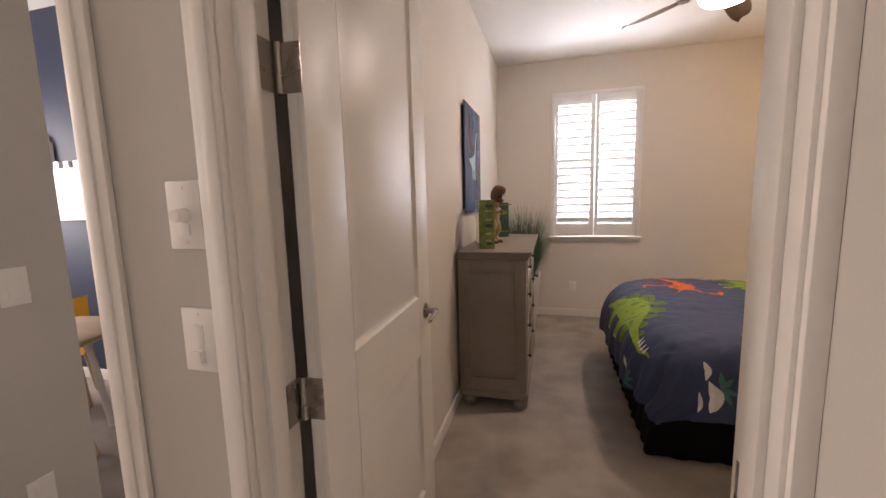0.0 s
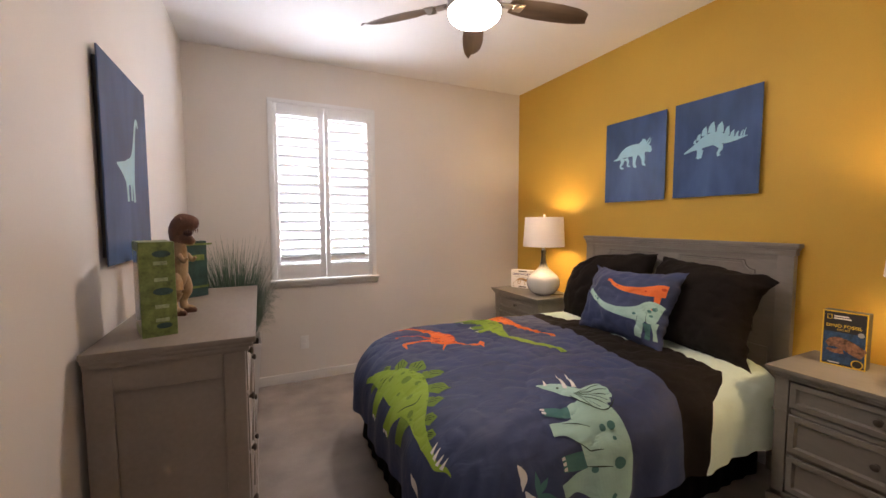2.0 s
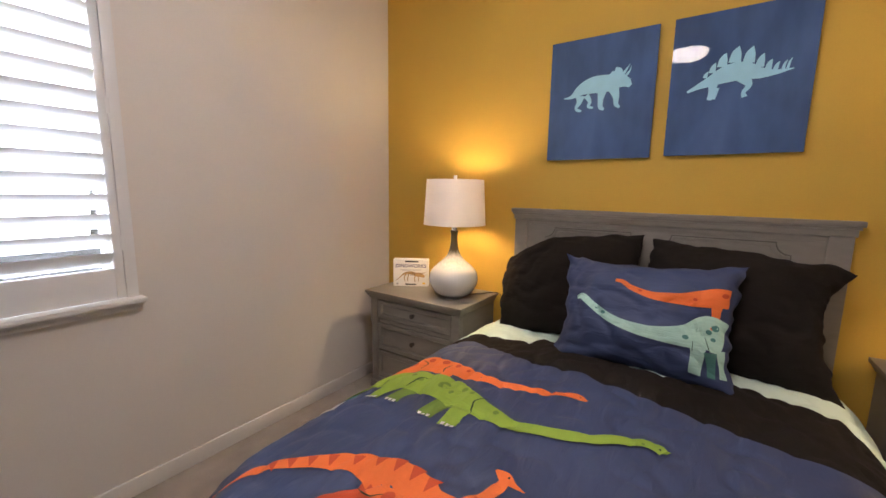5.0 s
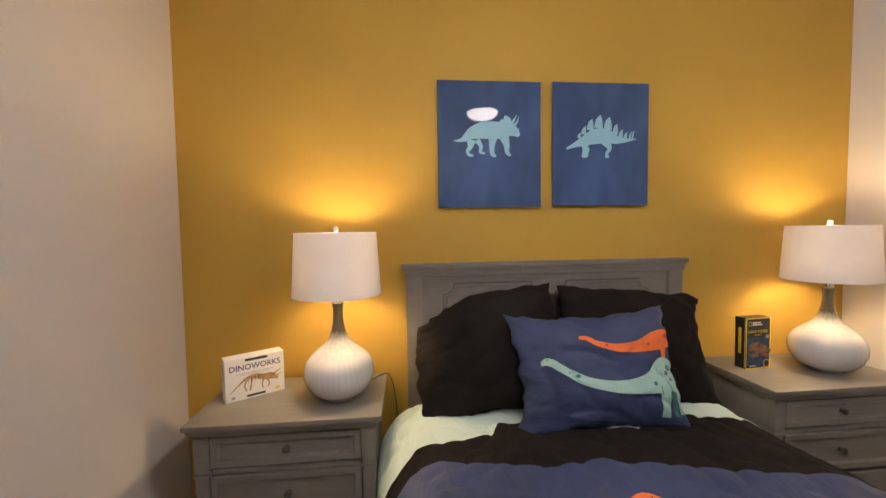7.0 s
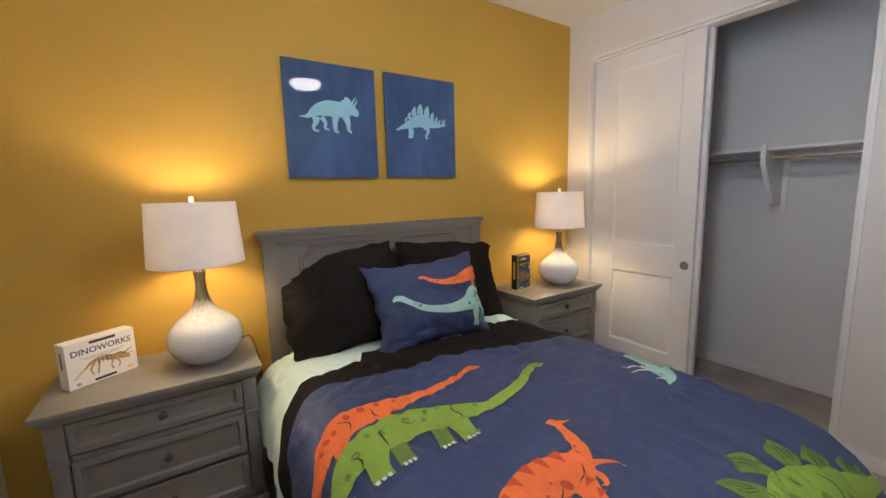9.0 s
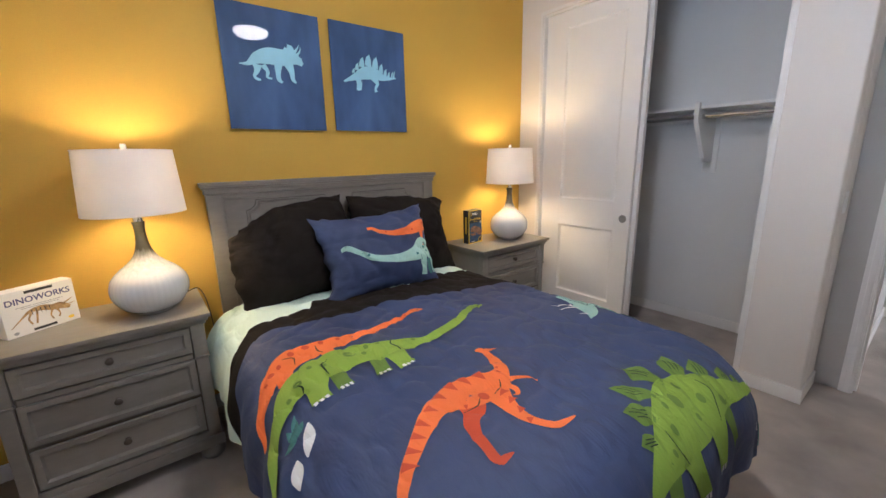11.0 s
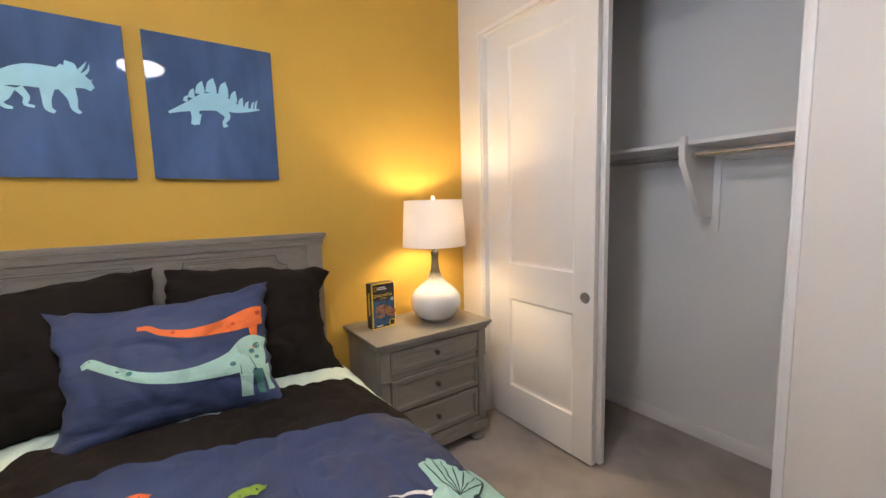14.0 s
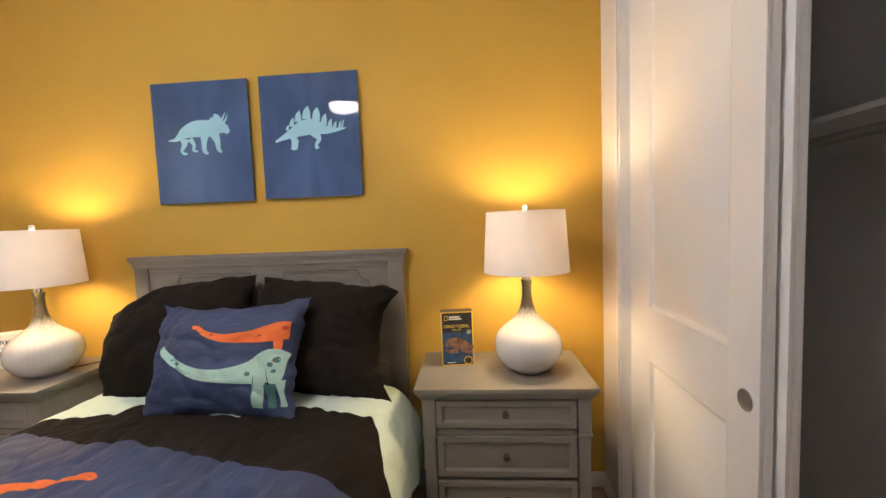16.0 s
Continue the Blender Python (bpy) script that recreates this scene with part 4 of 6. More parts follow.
dino("printed_dinosaur", "pale teal horned dinosaur print", [
    (I_MINT, [[(1.205, 2.70, 0.150), (1.214, 2.647, 0.210), (1.217, 2.588, 0.235), (1.218, 2.532, 0.245), (1.216, 2.479, 0.240), (1.216, 2.413, 0.225), (1.228, 2.329, 0.180), (1.222, 2.25, 0.130), (1.212, 2.185, 0.060)],
              [(1.122, 2.868, 0.006), (1.140, 2.832, 0.052), (1.175, 2.800, 0.088), (1.215, 2.768, 0.104), (1.240, 2.735, 0.090)],
              [(1.13, 2.580, 0.110), (1.06, 2.605, 0.060), (1.003, 2.616, 0.050)], [(1.14, 2.410, 0.130), (1.05, 2.418, 0.070), (0.985, 2.404, 0.060)]], [], 1),
    (I_MINT, [[(1.20, 2.755, 0.030), (1.20 + 0.62 * (a - 1.20), 2.755 + 0.62 * (b - 2.755), 0.034), (a, b, 0.034), (a + 0.06 * (a - 1.20), b + 0.06 * (b - 2.755), 0.008)] for a, b in FRILL], [], 2),
    (I_TEAL, [[(1.14, 2.655, 0.052), (1.07, 2.670, 0.038), (1.012, 2.688, 0.028)], [(1.10, 2.488, 0.065), (1.04, 2.490, 0.054), (0.996, 2.495, 0.050)]], [], 0),
    (I_TEAL, [], [(1.222, 2.574, 0.016), (1.267, 2.574, 0.020), (1.258, 2.531, 0.010), (1.254, 2.446, 0.028), (1.124, 2.454, 0.015), (1.218, 2.328, 0.015), (1.248, 2.262, 0.019)], 3),
    (I_WHITE, [[(1.222, 2.798, 0.022), (1.245, 2.850, 0.013), (1.264, 2.906, 0.002)], [(1.268, 2.790, 0.022), (1.290, 2.842, 0.013), (1.307, 2.897, 0.002)], [(1.150, 2.842, 0.014), (1.168, 2.880, 0.002)]] +
     [[(1.020, 2.680 + 0.012 * j, 0.010), (1.003, 2.686 + 0.013 * j, 0.006)] for j in range(2)] + [[(1.008, 2.478 + 0.017 * j, 0.012), (0.993, 2.478 + 0.017 * j, 0.009)] for j in range(3)], [], 3),
    (I_LINE, [[(1.215, 2.742, 0.002), (1.20 + 0.75 * (a - 1.20), 2.755 + 0.75 * (b - 2.755), 0.004), (a, b, 0.002)] for a, b in FRILL] +
     [[(1.185, 2.735, 0.002), (1.200, 2.690, 0.005), (1.250, 2.640, 0.006), (1.320, 2.638, 0.005), (1.372, 2.668, 0.002)], [(1.165, 2.590, 0.002), (1.110, 2.612, 0.005), (1.06, 2.630, 0.002)],
      [(1.185, 2.505, 0.002), (1.130, 2.520, 0.005), (1.085, 2.548, 0.002)], [(1.215, 2.440, 0.002), (1.150, 2.458, 0.005), (1.095, 2.468, 0.002)]], [(1.185, 2.808, 0.006)], 4)], S, duvet)
# leaves and pale eggs on the hanging edges: root and tips of the leaves, then the eggs
SPRIGS = (((0.880, 2.420), ((0.878, 2.502), (0.926, 2.472), (0.960, 2.386), (0.927, 2.339)),
           (((0.806, 2.537), (0.822, 2.495), (0.806, 2.453), 0.036), ((0.822, 2.452), (0.862, 2.370), (0.828, 2.265), 0.064), ((0.762, 2.402), (0.768, 2.335), (0.740, 2.250), 0.034))),
          ((1.240, 4.125), ((1.332, 4.100), (1.292, 4.142), (1.240, 4.172), (1.275, 4.088)), (((1.252, 4.080), (1.200, 4.097), (1.150, 4.122), 0.038), ((1.172, 4.150), (1.140, 4.165), (1.100, 4.180), 0.042))),
          ((0.345, 2.690), ((0.425, 2.672), (0.385, 2.640), (0.307, 2.618)), (((0.428, 2.802), (0.405, 2.760), (0.384, 2.712), 0.032),)),
          ((0.400, 3.900), ((0.455, 3.945), (0.470, 3.905), (0.440, 3.860)), (((0.440, 4.005), (0.405, 3.985), (0.360, 3.975), 0.055), ((0.335, 3.900), (0.300, 3.890), (0.262, 3.895), 0.045))))
for (a, b), tips, eggs in SPRIGS:
    sprig = None
    for ta, tb in tips:
        ob = part("printed_leaf", stroke(bmesh.new(), S, [(a, b, 0.010), ((a + ta) / 2, (b + tb) / 2, 0.026), (ta, tb, 0.002)]), I_TEAL, sprig or duvet, "" if sprig else "teal leaf print", 0)
        sprig = sprig or ob
    for p, q, r, w in eggs:
        part("printed_egg", stroke(bmesh.new(), S, [(*p, 0.004), (0.6 * q[0] + 0.4 * p[0], 0.6 * q[1] + 0.4 * p[1], 0.85 * w), (*q, w), (0.6 * q[0] + 0.4 * r[0], 0.6 * q[1] + 0.4 * r[1], 0.85 * w), (*r, 0.004)], lift=0.002), I_WHITE, duvet, "white egg print", 0)


# ---------------------------------------------------------------- pillows
def pillow_surface(w, h, t, round_off, seed, corners=(), waist=0.0):
    def at(u, v, lift=0.0):
        """u, v in metres from the middle; the front face for lift >= 0."""
        p, q = max(-1, min(1, u / (w / 2))), max(-1, min(1, v / (h / 2)))
        body = (max(0, 1 - abs(p) ** 2.6) * max(0, 1 - abs(q) ** 2.6)) ** 0.62
        pinch = 1 - (0.105 - 0.06 * round_off) * (1 - abs(q) ** 1.5) * abs(p) ** 3
        pinch2 = 1 - (0.14 - 0.09 * round_off) * (1 - abs(p) ** 1.5) * abs(q) ** 3
        rim = max(abs(p), abs(q)) ** 6
        fray = 1 + rim * (0.075 * noise.noise(Vector((p * 3.1 + seed, q * 3.1, seed))) + 0.035 * noise.noise(Vector((p * 8 + seed, q * 8, seed + 2))))
        fray += 0.035 * (abs(p) * abs(q)) ** 7
        pinch *= math.sqrt(1 - round_off * q * q / 2) * fray
        pinch2 *= math.sqrt(1 - round_off * p * p / 2) * fray
        wr = noise.noise(Vector((u * 9 + seed, v * 9, seed))) * 0.012 + abs(noise.noise(Vector((u * 16 - v * 7, v * 5 + seed, seed + 4)))) * 0.010 - 0.012 * (1 - abs(noise.noise(Vector((u * 5 + v * 7, v * 6 - u * 3, seed + 9))))) ** 7
        hem = rim * (0.016 * noise.noise(Vector((p * 4.3 + seed, q * 4.3, seed + 6))) + 0.008 * noise.noise(Vector((p * 11, q * 11 + seed, seed))))
        wr += 0.010 * (abs(p * q) ** 1.5) * math.sin(14 * (abs(p) - abs(q)) + seed) - 0.008 * rim ** 0.3 * (1 - abs(noise.noise(Vector((u * 13 + seed, v * 13, seed + 3))))) ** 5
        x, y = u * pinch, v * pinch2
        for su, sv, du, dv in corners:
            f = (max(0.0, su * p) * max(0.0, sv * q)) ** 1.4
            x, y = x + du * f, y + dv * f
        x -= waist * max(0.0, p) ** 2 * (1 - q * q)
        return Vector((x, y, t * body + wr * (0.35 + body) + hem + lift))
    return at


def make_pillow(name, label, m, w, h, t, mat, seed, group, round_off=0.05, corners=(), waist=0.0):
    th = thing(name, label, "pillow", m, group)
    at = pillow_surface(w, h, t, round_off, seed, corners, waist)
    bm = bmesh.new()
    n = 56
    front = [[bm.verts.new(at(w * (i / n - 0.5), h * (j / n - 0.5))) for j in range(n + 1)] for i in range(n + 1)]
    back = [[front[i][j] if i in (0, n) or j in (0, n) else bm.verts.new((front[i][j].co.x, front[i][j].co.y, min(-0.8 * front[i][j].co.z, front[i][j].co.z - 0.004))) for j in range(n + 1)] for i in range(n + 1)]
    for i in range(n):
        for j in range(n):
            bm.faces.new((front[i][j], front[i + 1][j], front[i + 1][j + 1], front[i][j + 1]))
            bm.faces.new((back[i][j], back[i][j + 1], back[i + 1][j + 1], back[i + 1][j]))
    part("cover", bm, mat, th, "", 80)
    return th, at


def lean(x, y, z, back, swing, roll=0.0):
    """Stands a pillow on its lower edge against the headboard: u runs towards -y, v up, front towards -x."""
    base = Matrix(((0, 0, -1, 0), (-1, 0, 0, 0), (0, 1, 0, 0), (0, 0, 0, 1)))
    return Matrix.Translation((x, y, z)) @ pose(0, 0, 0, 0, 0, swing) @ pose(0, 0, 0, 0, back, 0) @ pose(0, 0, 0, roll) @ base


make_pillow("pillow", "plump black cotton pillow against the headboard", lean(2.435, 3.705, 0.905, 22, 3, -1), 0.76, 0.60, 0.165, M_BLACK, 1.7, "black pillows", 0.25, ((-1, 1, 0.10, -0.13), (1, 1, 0.0, 0.02), (-1, -1, 0.03, 0.0)))
make_pillow("pillow", "plump black cotton pillow against the headboard", lean(2.440, 2.985, 0.895, 22, -4, 2), 0.78, 0.60, 0.165, M_BLACK, 5.2, "black pillows", 0.20, ((-1, 1, 0.03, -0.02), (1, 1, -0.02, -0.065), (1, -1, 0.0, 0.01)), 0.075)
pil, at = make_pillow("throw_pillow", "navy cushion printed with two long-necked dinosaurs on the bed", lean(2.200, 3.312, 0.868, 24, -3, -2), 0.69, 0.50, 0.125, M_NAVY, 8.8, "")
dino("printed_dinosaur", "orange long neck print", [
    (I_ORANGE, [[(-0.09, 0.125, 0.014), (-0.06, 0.12, 0.018), (-0.02, 0.095, 0.022), (0.06, 0.075, 0.032), (0.15, 0.078, 0.045), (0.23, 0.095, 0.07), (0.28, 0.105, 0.075), (0.315, 0.105, 0.07)], [(0.275, 0.10, 0.045), (0.28, 0.03, 0.03), (0.28, -0.02, 0.03)]], []),
    (I_RUST, [], [(0.01, 0.088, 0.007), (0.20, 0.085, 0.008), (0.30, 0.115, 0.012)])], lambda u, v, h=0: at(u, v, h + 0.003), pil)
dino("printed_dinosaur", "pale teal long neck print", [
    (I_MINT, [[(-0.255, 0.035, 0.016), (-0.225, 0.04, 0.03), (-0.17, 0.005, 0.03), (-0.09, -0.04, 0.034), (0.0, -0.065, 0.042), (0.09, -0.07, 0.055), (0.18, -0.06, 0.085), (0.25, -0.035, 0.13), (0.30, -0.04, 0.13), (0.318, -0.045, 0.12)],
              [(0.225, -0.07, 0.06), (0.222, -0.13, 0.045), (0.215, -0.195, 0.04)], [(0.30, -0.09, 0.04), (0.308, -0.14, 0.025), (0.31, -0.19, 0.025)]], []),
    (I_TEAL, [[(0.265, -0.105, 0.045), (0.27, -0.15, 0.03), (0.27, -0.195, 0.026)]], [(0.18, -0.065, 0.011), (0.26, -0.03, 0.012), (0.285, -0.01, 0.017), (-0.12, -0.02, 0.009), (-0.15, -0.005, 0.006), (0.275, -0.055, 0.010)]),
    (I_LINE, [[(0.205, -0.075, 0.002), (0.205, -0.11, 0.003)], [(0.245, -0.05, 0.002), (0.262, -0.10, 0.003)]], [(-0.228, 0.048, 0.003)])], lambda u, v, h=0: at(u, v, h + 0.0035), pil)


# ---------------------------------------------------------------- nightstands
def drawer_front(parent, x, y0, y1, z0, z1, knob=1, mat=None):
    """A drawer front with a sunk field; its face looks towards -x."""
    mat = mat or M_GREY
    bm = bmesh.new()
    loops = []
    for d, dx in ((0.0, 0.013), (0.0, 0.002), (0.002, 0.0), (0.024, 0.0), (0.027, 0.006), (0.032, 0.012)):
        loops.append([bm.verts.new((x + dx, y, z)) for y, z in ((y0 + d, z0 + d), (y1 - d, z0 + d), (y1 - d, z1 - d), (y0 + d, z1 - d))])
    for p, q in zip(loops, loops[1:]):
        for k in range(4):
            bm.faces.new((p[k], p[(k + 1) % 4], q[(k + 1) % 4], q[k]))
    bm.faces.new(loops[-1])
    bmesh.ops.recalc_face_normals(bm, faces=bm.faces)
    dr = part("drawer", bm, mat, parent)
    for k in range(knob):
        yk = y0 + (y1 - y0) * (k + 0.5) / knob
        kb = lathe(((0.0, 0.028), (0.010, 0.0265), (0.0145, 0.022), (0.0145, 0.018), (0.008, 0.013), (0.006, 0.004), (0.011, 0.0), (0.0, 0.0)), 20)
        kb.transform(pose(x + 0.012, yk, (z0 + z1) / 2, 0, -90, 0))
        part("knob", kb, M_KNOB, dr, "dark bronze knob")
    return dr


def bun_foot(parent, x, y, r, h, mat):
    bm = lathe(((0.0, 0.0), (r * 0.7, 0.0), (r * 0.95, h * 0.2), (r, h * 0.42), (r * 0.85, h * 0.68), (r * 0.6, h * 0.8), (r * 0.72, h * 0.9), (r * 0.72, h), (0, h)), 24, None, (x, y, 0))
    part("foot", bm, mat, parent)


def nightstand(label, y0, y1):
    """Top slab from y0 to y1, back against the yellow wall."""
    m = pose(2.178, y0, 0)
    th = thing("nightstand", label, "nightstand", m, "nightstands beside the bed")
    w, d = y1 - y0, 0.462
    part("top", blocks((0.0, d, 0, w, 0.722, 0.742, 0.004)), M_GREY, th, "grey moulded wooden top")
    part("top_moulding", blocks((0.010, d, 0.010, w - 0.010, 0.706, 0.722, 0.006)), M_GREY, th)
    part("lower_moulding", blocks((0.020, d, 0.020, w - 0.020, 0.690, 0.706, 0.005)), M_GREY, th)
    # dark sheet behind the fronts paints the shade between drawers
    part("drawer_recess", blocks((0.0470, 0.0479, 0.081, w - 0.081, 0.13, 0.688)), M_GAP_SHADE, th)
    bm = blocks((0.048, d, 0.030, w - 0.030, 0.105, 0.690, 0.002))
    part("body", bm, M_GREY, th)
    for ya, yb in ((0.028, 0.082), (w - 0.082, w - 0.028)):
        bm = blocks((0.030, 0.075, ya, yb, 0.535, 0.690, 0.003), (0.034, 0.075, ya + 0.003, yb - 0.003, 0.105, 0.530, 0.003), (0.026, 0.075, ya - 0.004, yb + 0.004, 0.528, 0.540, 0.003))
        part("pilaster", bm, M_GREY, th)
    part("base_moulding", blocks((0.022, d, 0.018, w - 0.018, 0.070, 0.122, 0.006), (0.034, d, 0.028, w - 0.028, 0.118, 0.152, 0.006)), M_GREY, th)
    part("rail", blocks((0.042, 0.06, 0.09, w - 0.09, 0.530, 0.554, 0.003)), M_GREY, th)
    for z0, z1 in ((0.562, 0.681), (0.354, 0.527), (0.164, 0.334)):
        drawer_front(th, 0.032, 0.086, w - 0.086, z0, z1)
    for fx in (0.07, d - 0.06):
        for fy in (0.072, w - 0.072):
            bun_foot(th, fx, fy, 0.054, 0.072, M_GREY)
    return th


nightstand("grey painted three-drawer nightstand with bun feet near the window", 4.185, 4.920)
nightstand("grey painted three-drawer nightstand with bun feet near the closet", 1.770, 2.513)


# ---------------------------------------------------------------- table lamps
def table_lamp(label, x, y):
    th = thing("table_lamp", label, "table lamp", pose(x, y, 0.743), "lamps on the nightstands")
    prof = spline([(0.070, 0.004), (0.112, 0.028), (0.142, 0.074), (0.149, 0.116), (0.138, 0.158), (0.108, 0.194), (0.072, 0.224)], 7)
    n = 160
    bm = bmesh.new()
    rings = []
    for r, z in [(0.001, 0.0), (0.066, 0.0)] + [tuple(q) for q in prof]:
        rings.append([])
        for k in range(n):
            a = 2 * math.pi * k / n
            f = max(0.0, min(1.0, (z - 0.02) / 0.04)) * max(0.0, min(1.0, (0.205 - z) / 0.03))
            rr = r + 0.0003 * f * math.sin(a * 40)
            rings[-1].append(bm.verts.new((rr * math.cos(a), rr * math.sin(a), z)))
    for p, q in zip(rings, rings[1:]):
        for k in range(n):
            bm.faces.new((p[k], p[(k + 1) % n], q[(k + 1) % n], q[k]))
    body = part("body", bm, M_BODY_GLAZE, th, "white fluted glazed ceramic body", 60)
    neck = spline([(0.0722, 0.2238), (0.046, 0.252), (0.030, 0.290), (0.0225, 0.335), (0.0215, 0.375), (0.0255, 0.404)], 7)
    part("neck", lathe([tuple(q) for q in neck] + [(0.024, 0.408), (0.0, 0.408)], 40), M_BODY_GLAZE, th, "olive brown glazed neck")
    part("base_ring", lathe(((0, 0), (0.068, 0), (0.070, 0.006), (0.064, 0.009)), 40), M_CERAMIC, th)
    part("socket", lathe(((0, 0.407), (0.018, 0.407), (0.018, 0.424), (0.010, 0.426), (0.009, 0.46), (0.014, 0.47), (0.014, 0.50), (0, 0.50)), 24), M_CHROME, th, "chrome socket")
    bm = lathe(((0.186, 0.444), (0.170, 0.708)), 72)
    bmesh.ops.solidify(bm, geom=bm.faces[:], thickness=0.0012)
    shade = part("shade", bm, M_SHADE, th, "white linen drum shade, lit", 60)
    for r, z in ((0.1855, 0.445), (0.170, 0.707)):
        rim = bmesh.new()
        tube(rim, [(r * math.cos(a), r * math.sin(a), z) for a in np.linspace(0, 2 * math.pi, 49)], 0.0018, 6, 1, False)
        part("rim", rim, M_SHADE, shade)
    bm = bmesh.new()
    tube(bm, [(0, 0, 0.50), (0, 0, 0.60), (0, 0, 0.710)], 0.0025, 8, 2)
    for k in range(3):
        a = 2.1 * k
        tube(bm, [(0, 0, 0.700), (0.169 * math.cos(a), 0.169 * math.sin(a), 0.705)], 0.0018, 6, 2)
    part("harp", bm, M_CHROME, shade)
    part("finial", lathe(((0, 0.710), (0.006, 0.710), (0.0115, 0.714), (0.0115, 0.727), (0.0095, 0.734), (0, 0.734)), 20), M_CERAMIC, th, "white finial")
    return th


for (x, y), lab in zip(LAMP_PLACES, ("white ceramic table lamp with drum shade, lit, beside the white box", "white ceramic table lamp with drum shade, lit, beside the black box")):
    table_lamp(lab, x, y)


# ---------------------------------------------------------------- boxes on the nightstands
def card_box(name, label, m, w, d, h, mat):
    th = thing(name, label, "box", m)
    bm = bmesh.new()
    block(bm, -w / 2, w / 2, 0, d, 0, h, 0.0015, 1)
    part("carton", bm, mat, th)
    return th, plane_surface((0, 0, 0), (1, 0, 0), (0, 0, 1))


# front face looks along local -y
bx, sf = card_box("game_box", "white boxed dinosaur kit standing on the nightstand", pose(2.430, 4.738, 0.7425, 0, 0, -57), 0.238, 0.066, 0.182, M_BOXWHITE)
lettering("title", "DINOWORKS", 0.0335, sf, 0.0, 0.138, M_INKPURPLE, bx, bold=0.0006)
part("caption_bar", bar(bmesh.new(), sf, 0.005, 0.169, 0.090, 0.011), M_INKDARK, bx, "", 0)
part("caption_bar", bar(bmesh.new(), sf, 0.0, 0.0125, 0.075, 0.010), M_INKDARK, bx, "", 0)
for k in range(2):
    part("caption_line", bar(bmesh.new(), sf, 0.0, 0.113 - 0.007 * k, 0.15 - 0.03 * k, 0.0022), M_INKGREY, bx, "", 0)
up = lambda u, v, h=0: sf(u * 1.08, v * 1.08, h)
dino("printed_skeleton", "brown horned dinosaur skeleton picture", [
    (M_BONE, [[(-0.095, 0.034, 0.002), (-0.065, 0.060, 0.005), (-0.035, 0.082, 0.012), (0.0, 0.085, 0.020), (0.03, 0.076, 0.022), (0.055, 0.074, 0.026), (0.085, 0.060, 0.012)],
              [(-0.03, 0.078, 0.008), (-0.042, 0.055, 0.006), (-0.035, 0.032, 0.005)], [(-0.015, 0.078, 0.008), (-0.018, 0.055, 0.006), (-0.022, 0.032, 0.006)],
              [(0.03, 0.070, 0.008), (0.022, 0.048, 0.005), (0.028, 0.030, 0.005)], [(0.04, 0.070, 0.008), (0.05, 0.048, 0.005), (0.045, 0.032, 0.005)],
              [(0.065, 0.078, 0.006), (0.085, 0.088, 0.004), (0.100, 0.096, 0.001)], [(0.07, 0.07, 0.006), (0.09, 0.073, 0.003), (0.104, 0.074, 0.001)]], []),
    (M_INKDARK, [[(-0.03 + 0.013 * k, 0.088, 0.003), (-0.028 + 0.013 * k, 0.066, 0.001)] for k in range(5)], [])], up, bx)
bm = bmesh.new()
dot(bm, sf, 0.088, 0.020, 0.011, 0.6, 0.0008)
part("seal", bm, M_INKYELLOW, bx, "", 0)
bm = bmesh.new()
dot(bm, sf, -0.09, 0.016, 0.008, 0.8, 0.0008)
part("seal", bm, M_INKGREY, bx, "", 0)
side = plane_surface((-0.119, 0.033, 0), (0, -1, 0), (0, 0, 1))
part("caption_bar", bar(bmesh.new(), side, 0, 0.115, 0.012, 0.07), M_INKDARK, bx, "", 0)

bx, sf = card_box("kit_box", "black and yellow boxed fossil dig kit on the nightstand", pose(2.445, 2.338, 0.7425, 0, 0, -84), 0.150, 0.062, 0.255, M_BOXBLACK)
for u, v, w, h in ((0, 0.2525, 0.150, 0.005), (0, 0.0025, 0.150, 0.005), (-0.0725, 0.1275, 0.005, 0.245), (0.0725, 0.1275, 0.005, 0.245)):
    part("yellow_border", bar(bmesh.new(), sf, u, v, w, h), M_INKYELLOW, bx, "", 0)
lettering("title", "DINO FOSSIL", 0.0205, sf, -0.002, 0.186, M_INKYELLOW, bx, bold=0.0002)
lettering("title", "DIG KIT", 0.0125, sf, -0.002, 0.169, M_INKYELLOW, bx)
for u, v, w, h in ((-0.058, 0.226, 0.002, 0.022), (-0.044, 0.226, 0.002, 0.022), (-0.051, 0.236, 0.016, 0.002), (-0.051, 0.216, 0.016, 0.002)):
    part("logo_frame", bar(bmesh.new(), sf, u, v, w, h), M_INKYELLOW, bx, "", 0)
part("caption_bar", bar(bmesh.new(), sf, -0.012, 0.231, 0.05, 0.006), M_BOXWHITE, bx, "", 0)
part("caption_bar", bar(bmesh.new(), sf, -0.008, 0.221, 0.058, 0.006), M_BOXWHITE, bx, "", 0)
part("caption_bar", bar(bmesh.new(), sf, -0.03, 0.014, 0.04, 0.005), M_BOXWHITE, bx, "", 0)
part("picture_ground", bar(bmesh.new(), sf, 0.0, 0.085, 0.139, 0.145, 0.0004), M_INKBLUE, bx, "", 0)
dino("printed_skull", "brown fossil dinosaur head picture", [
    (M_INKBROWN, [[(-0.055, 0.095, 0.02), (-0.03, 0.11, 0.045), (0.005, 0.105, 0.05), (0.04, 0.085, 0.05), (0.068, 0.07, 0.045)], [(-0.055, 0.075, 0.012), (-0.03, 0.068, 0.018), (0.0, 0.075, 0.03)]], [])], lambda u, v, h=0: sf(u, v, h), bx)
bm = bmesh.new()
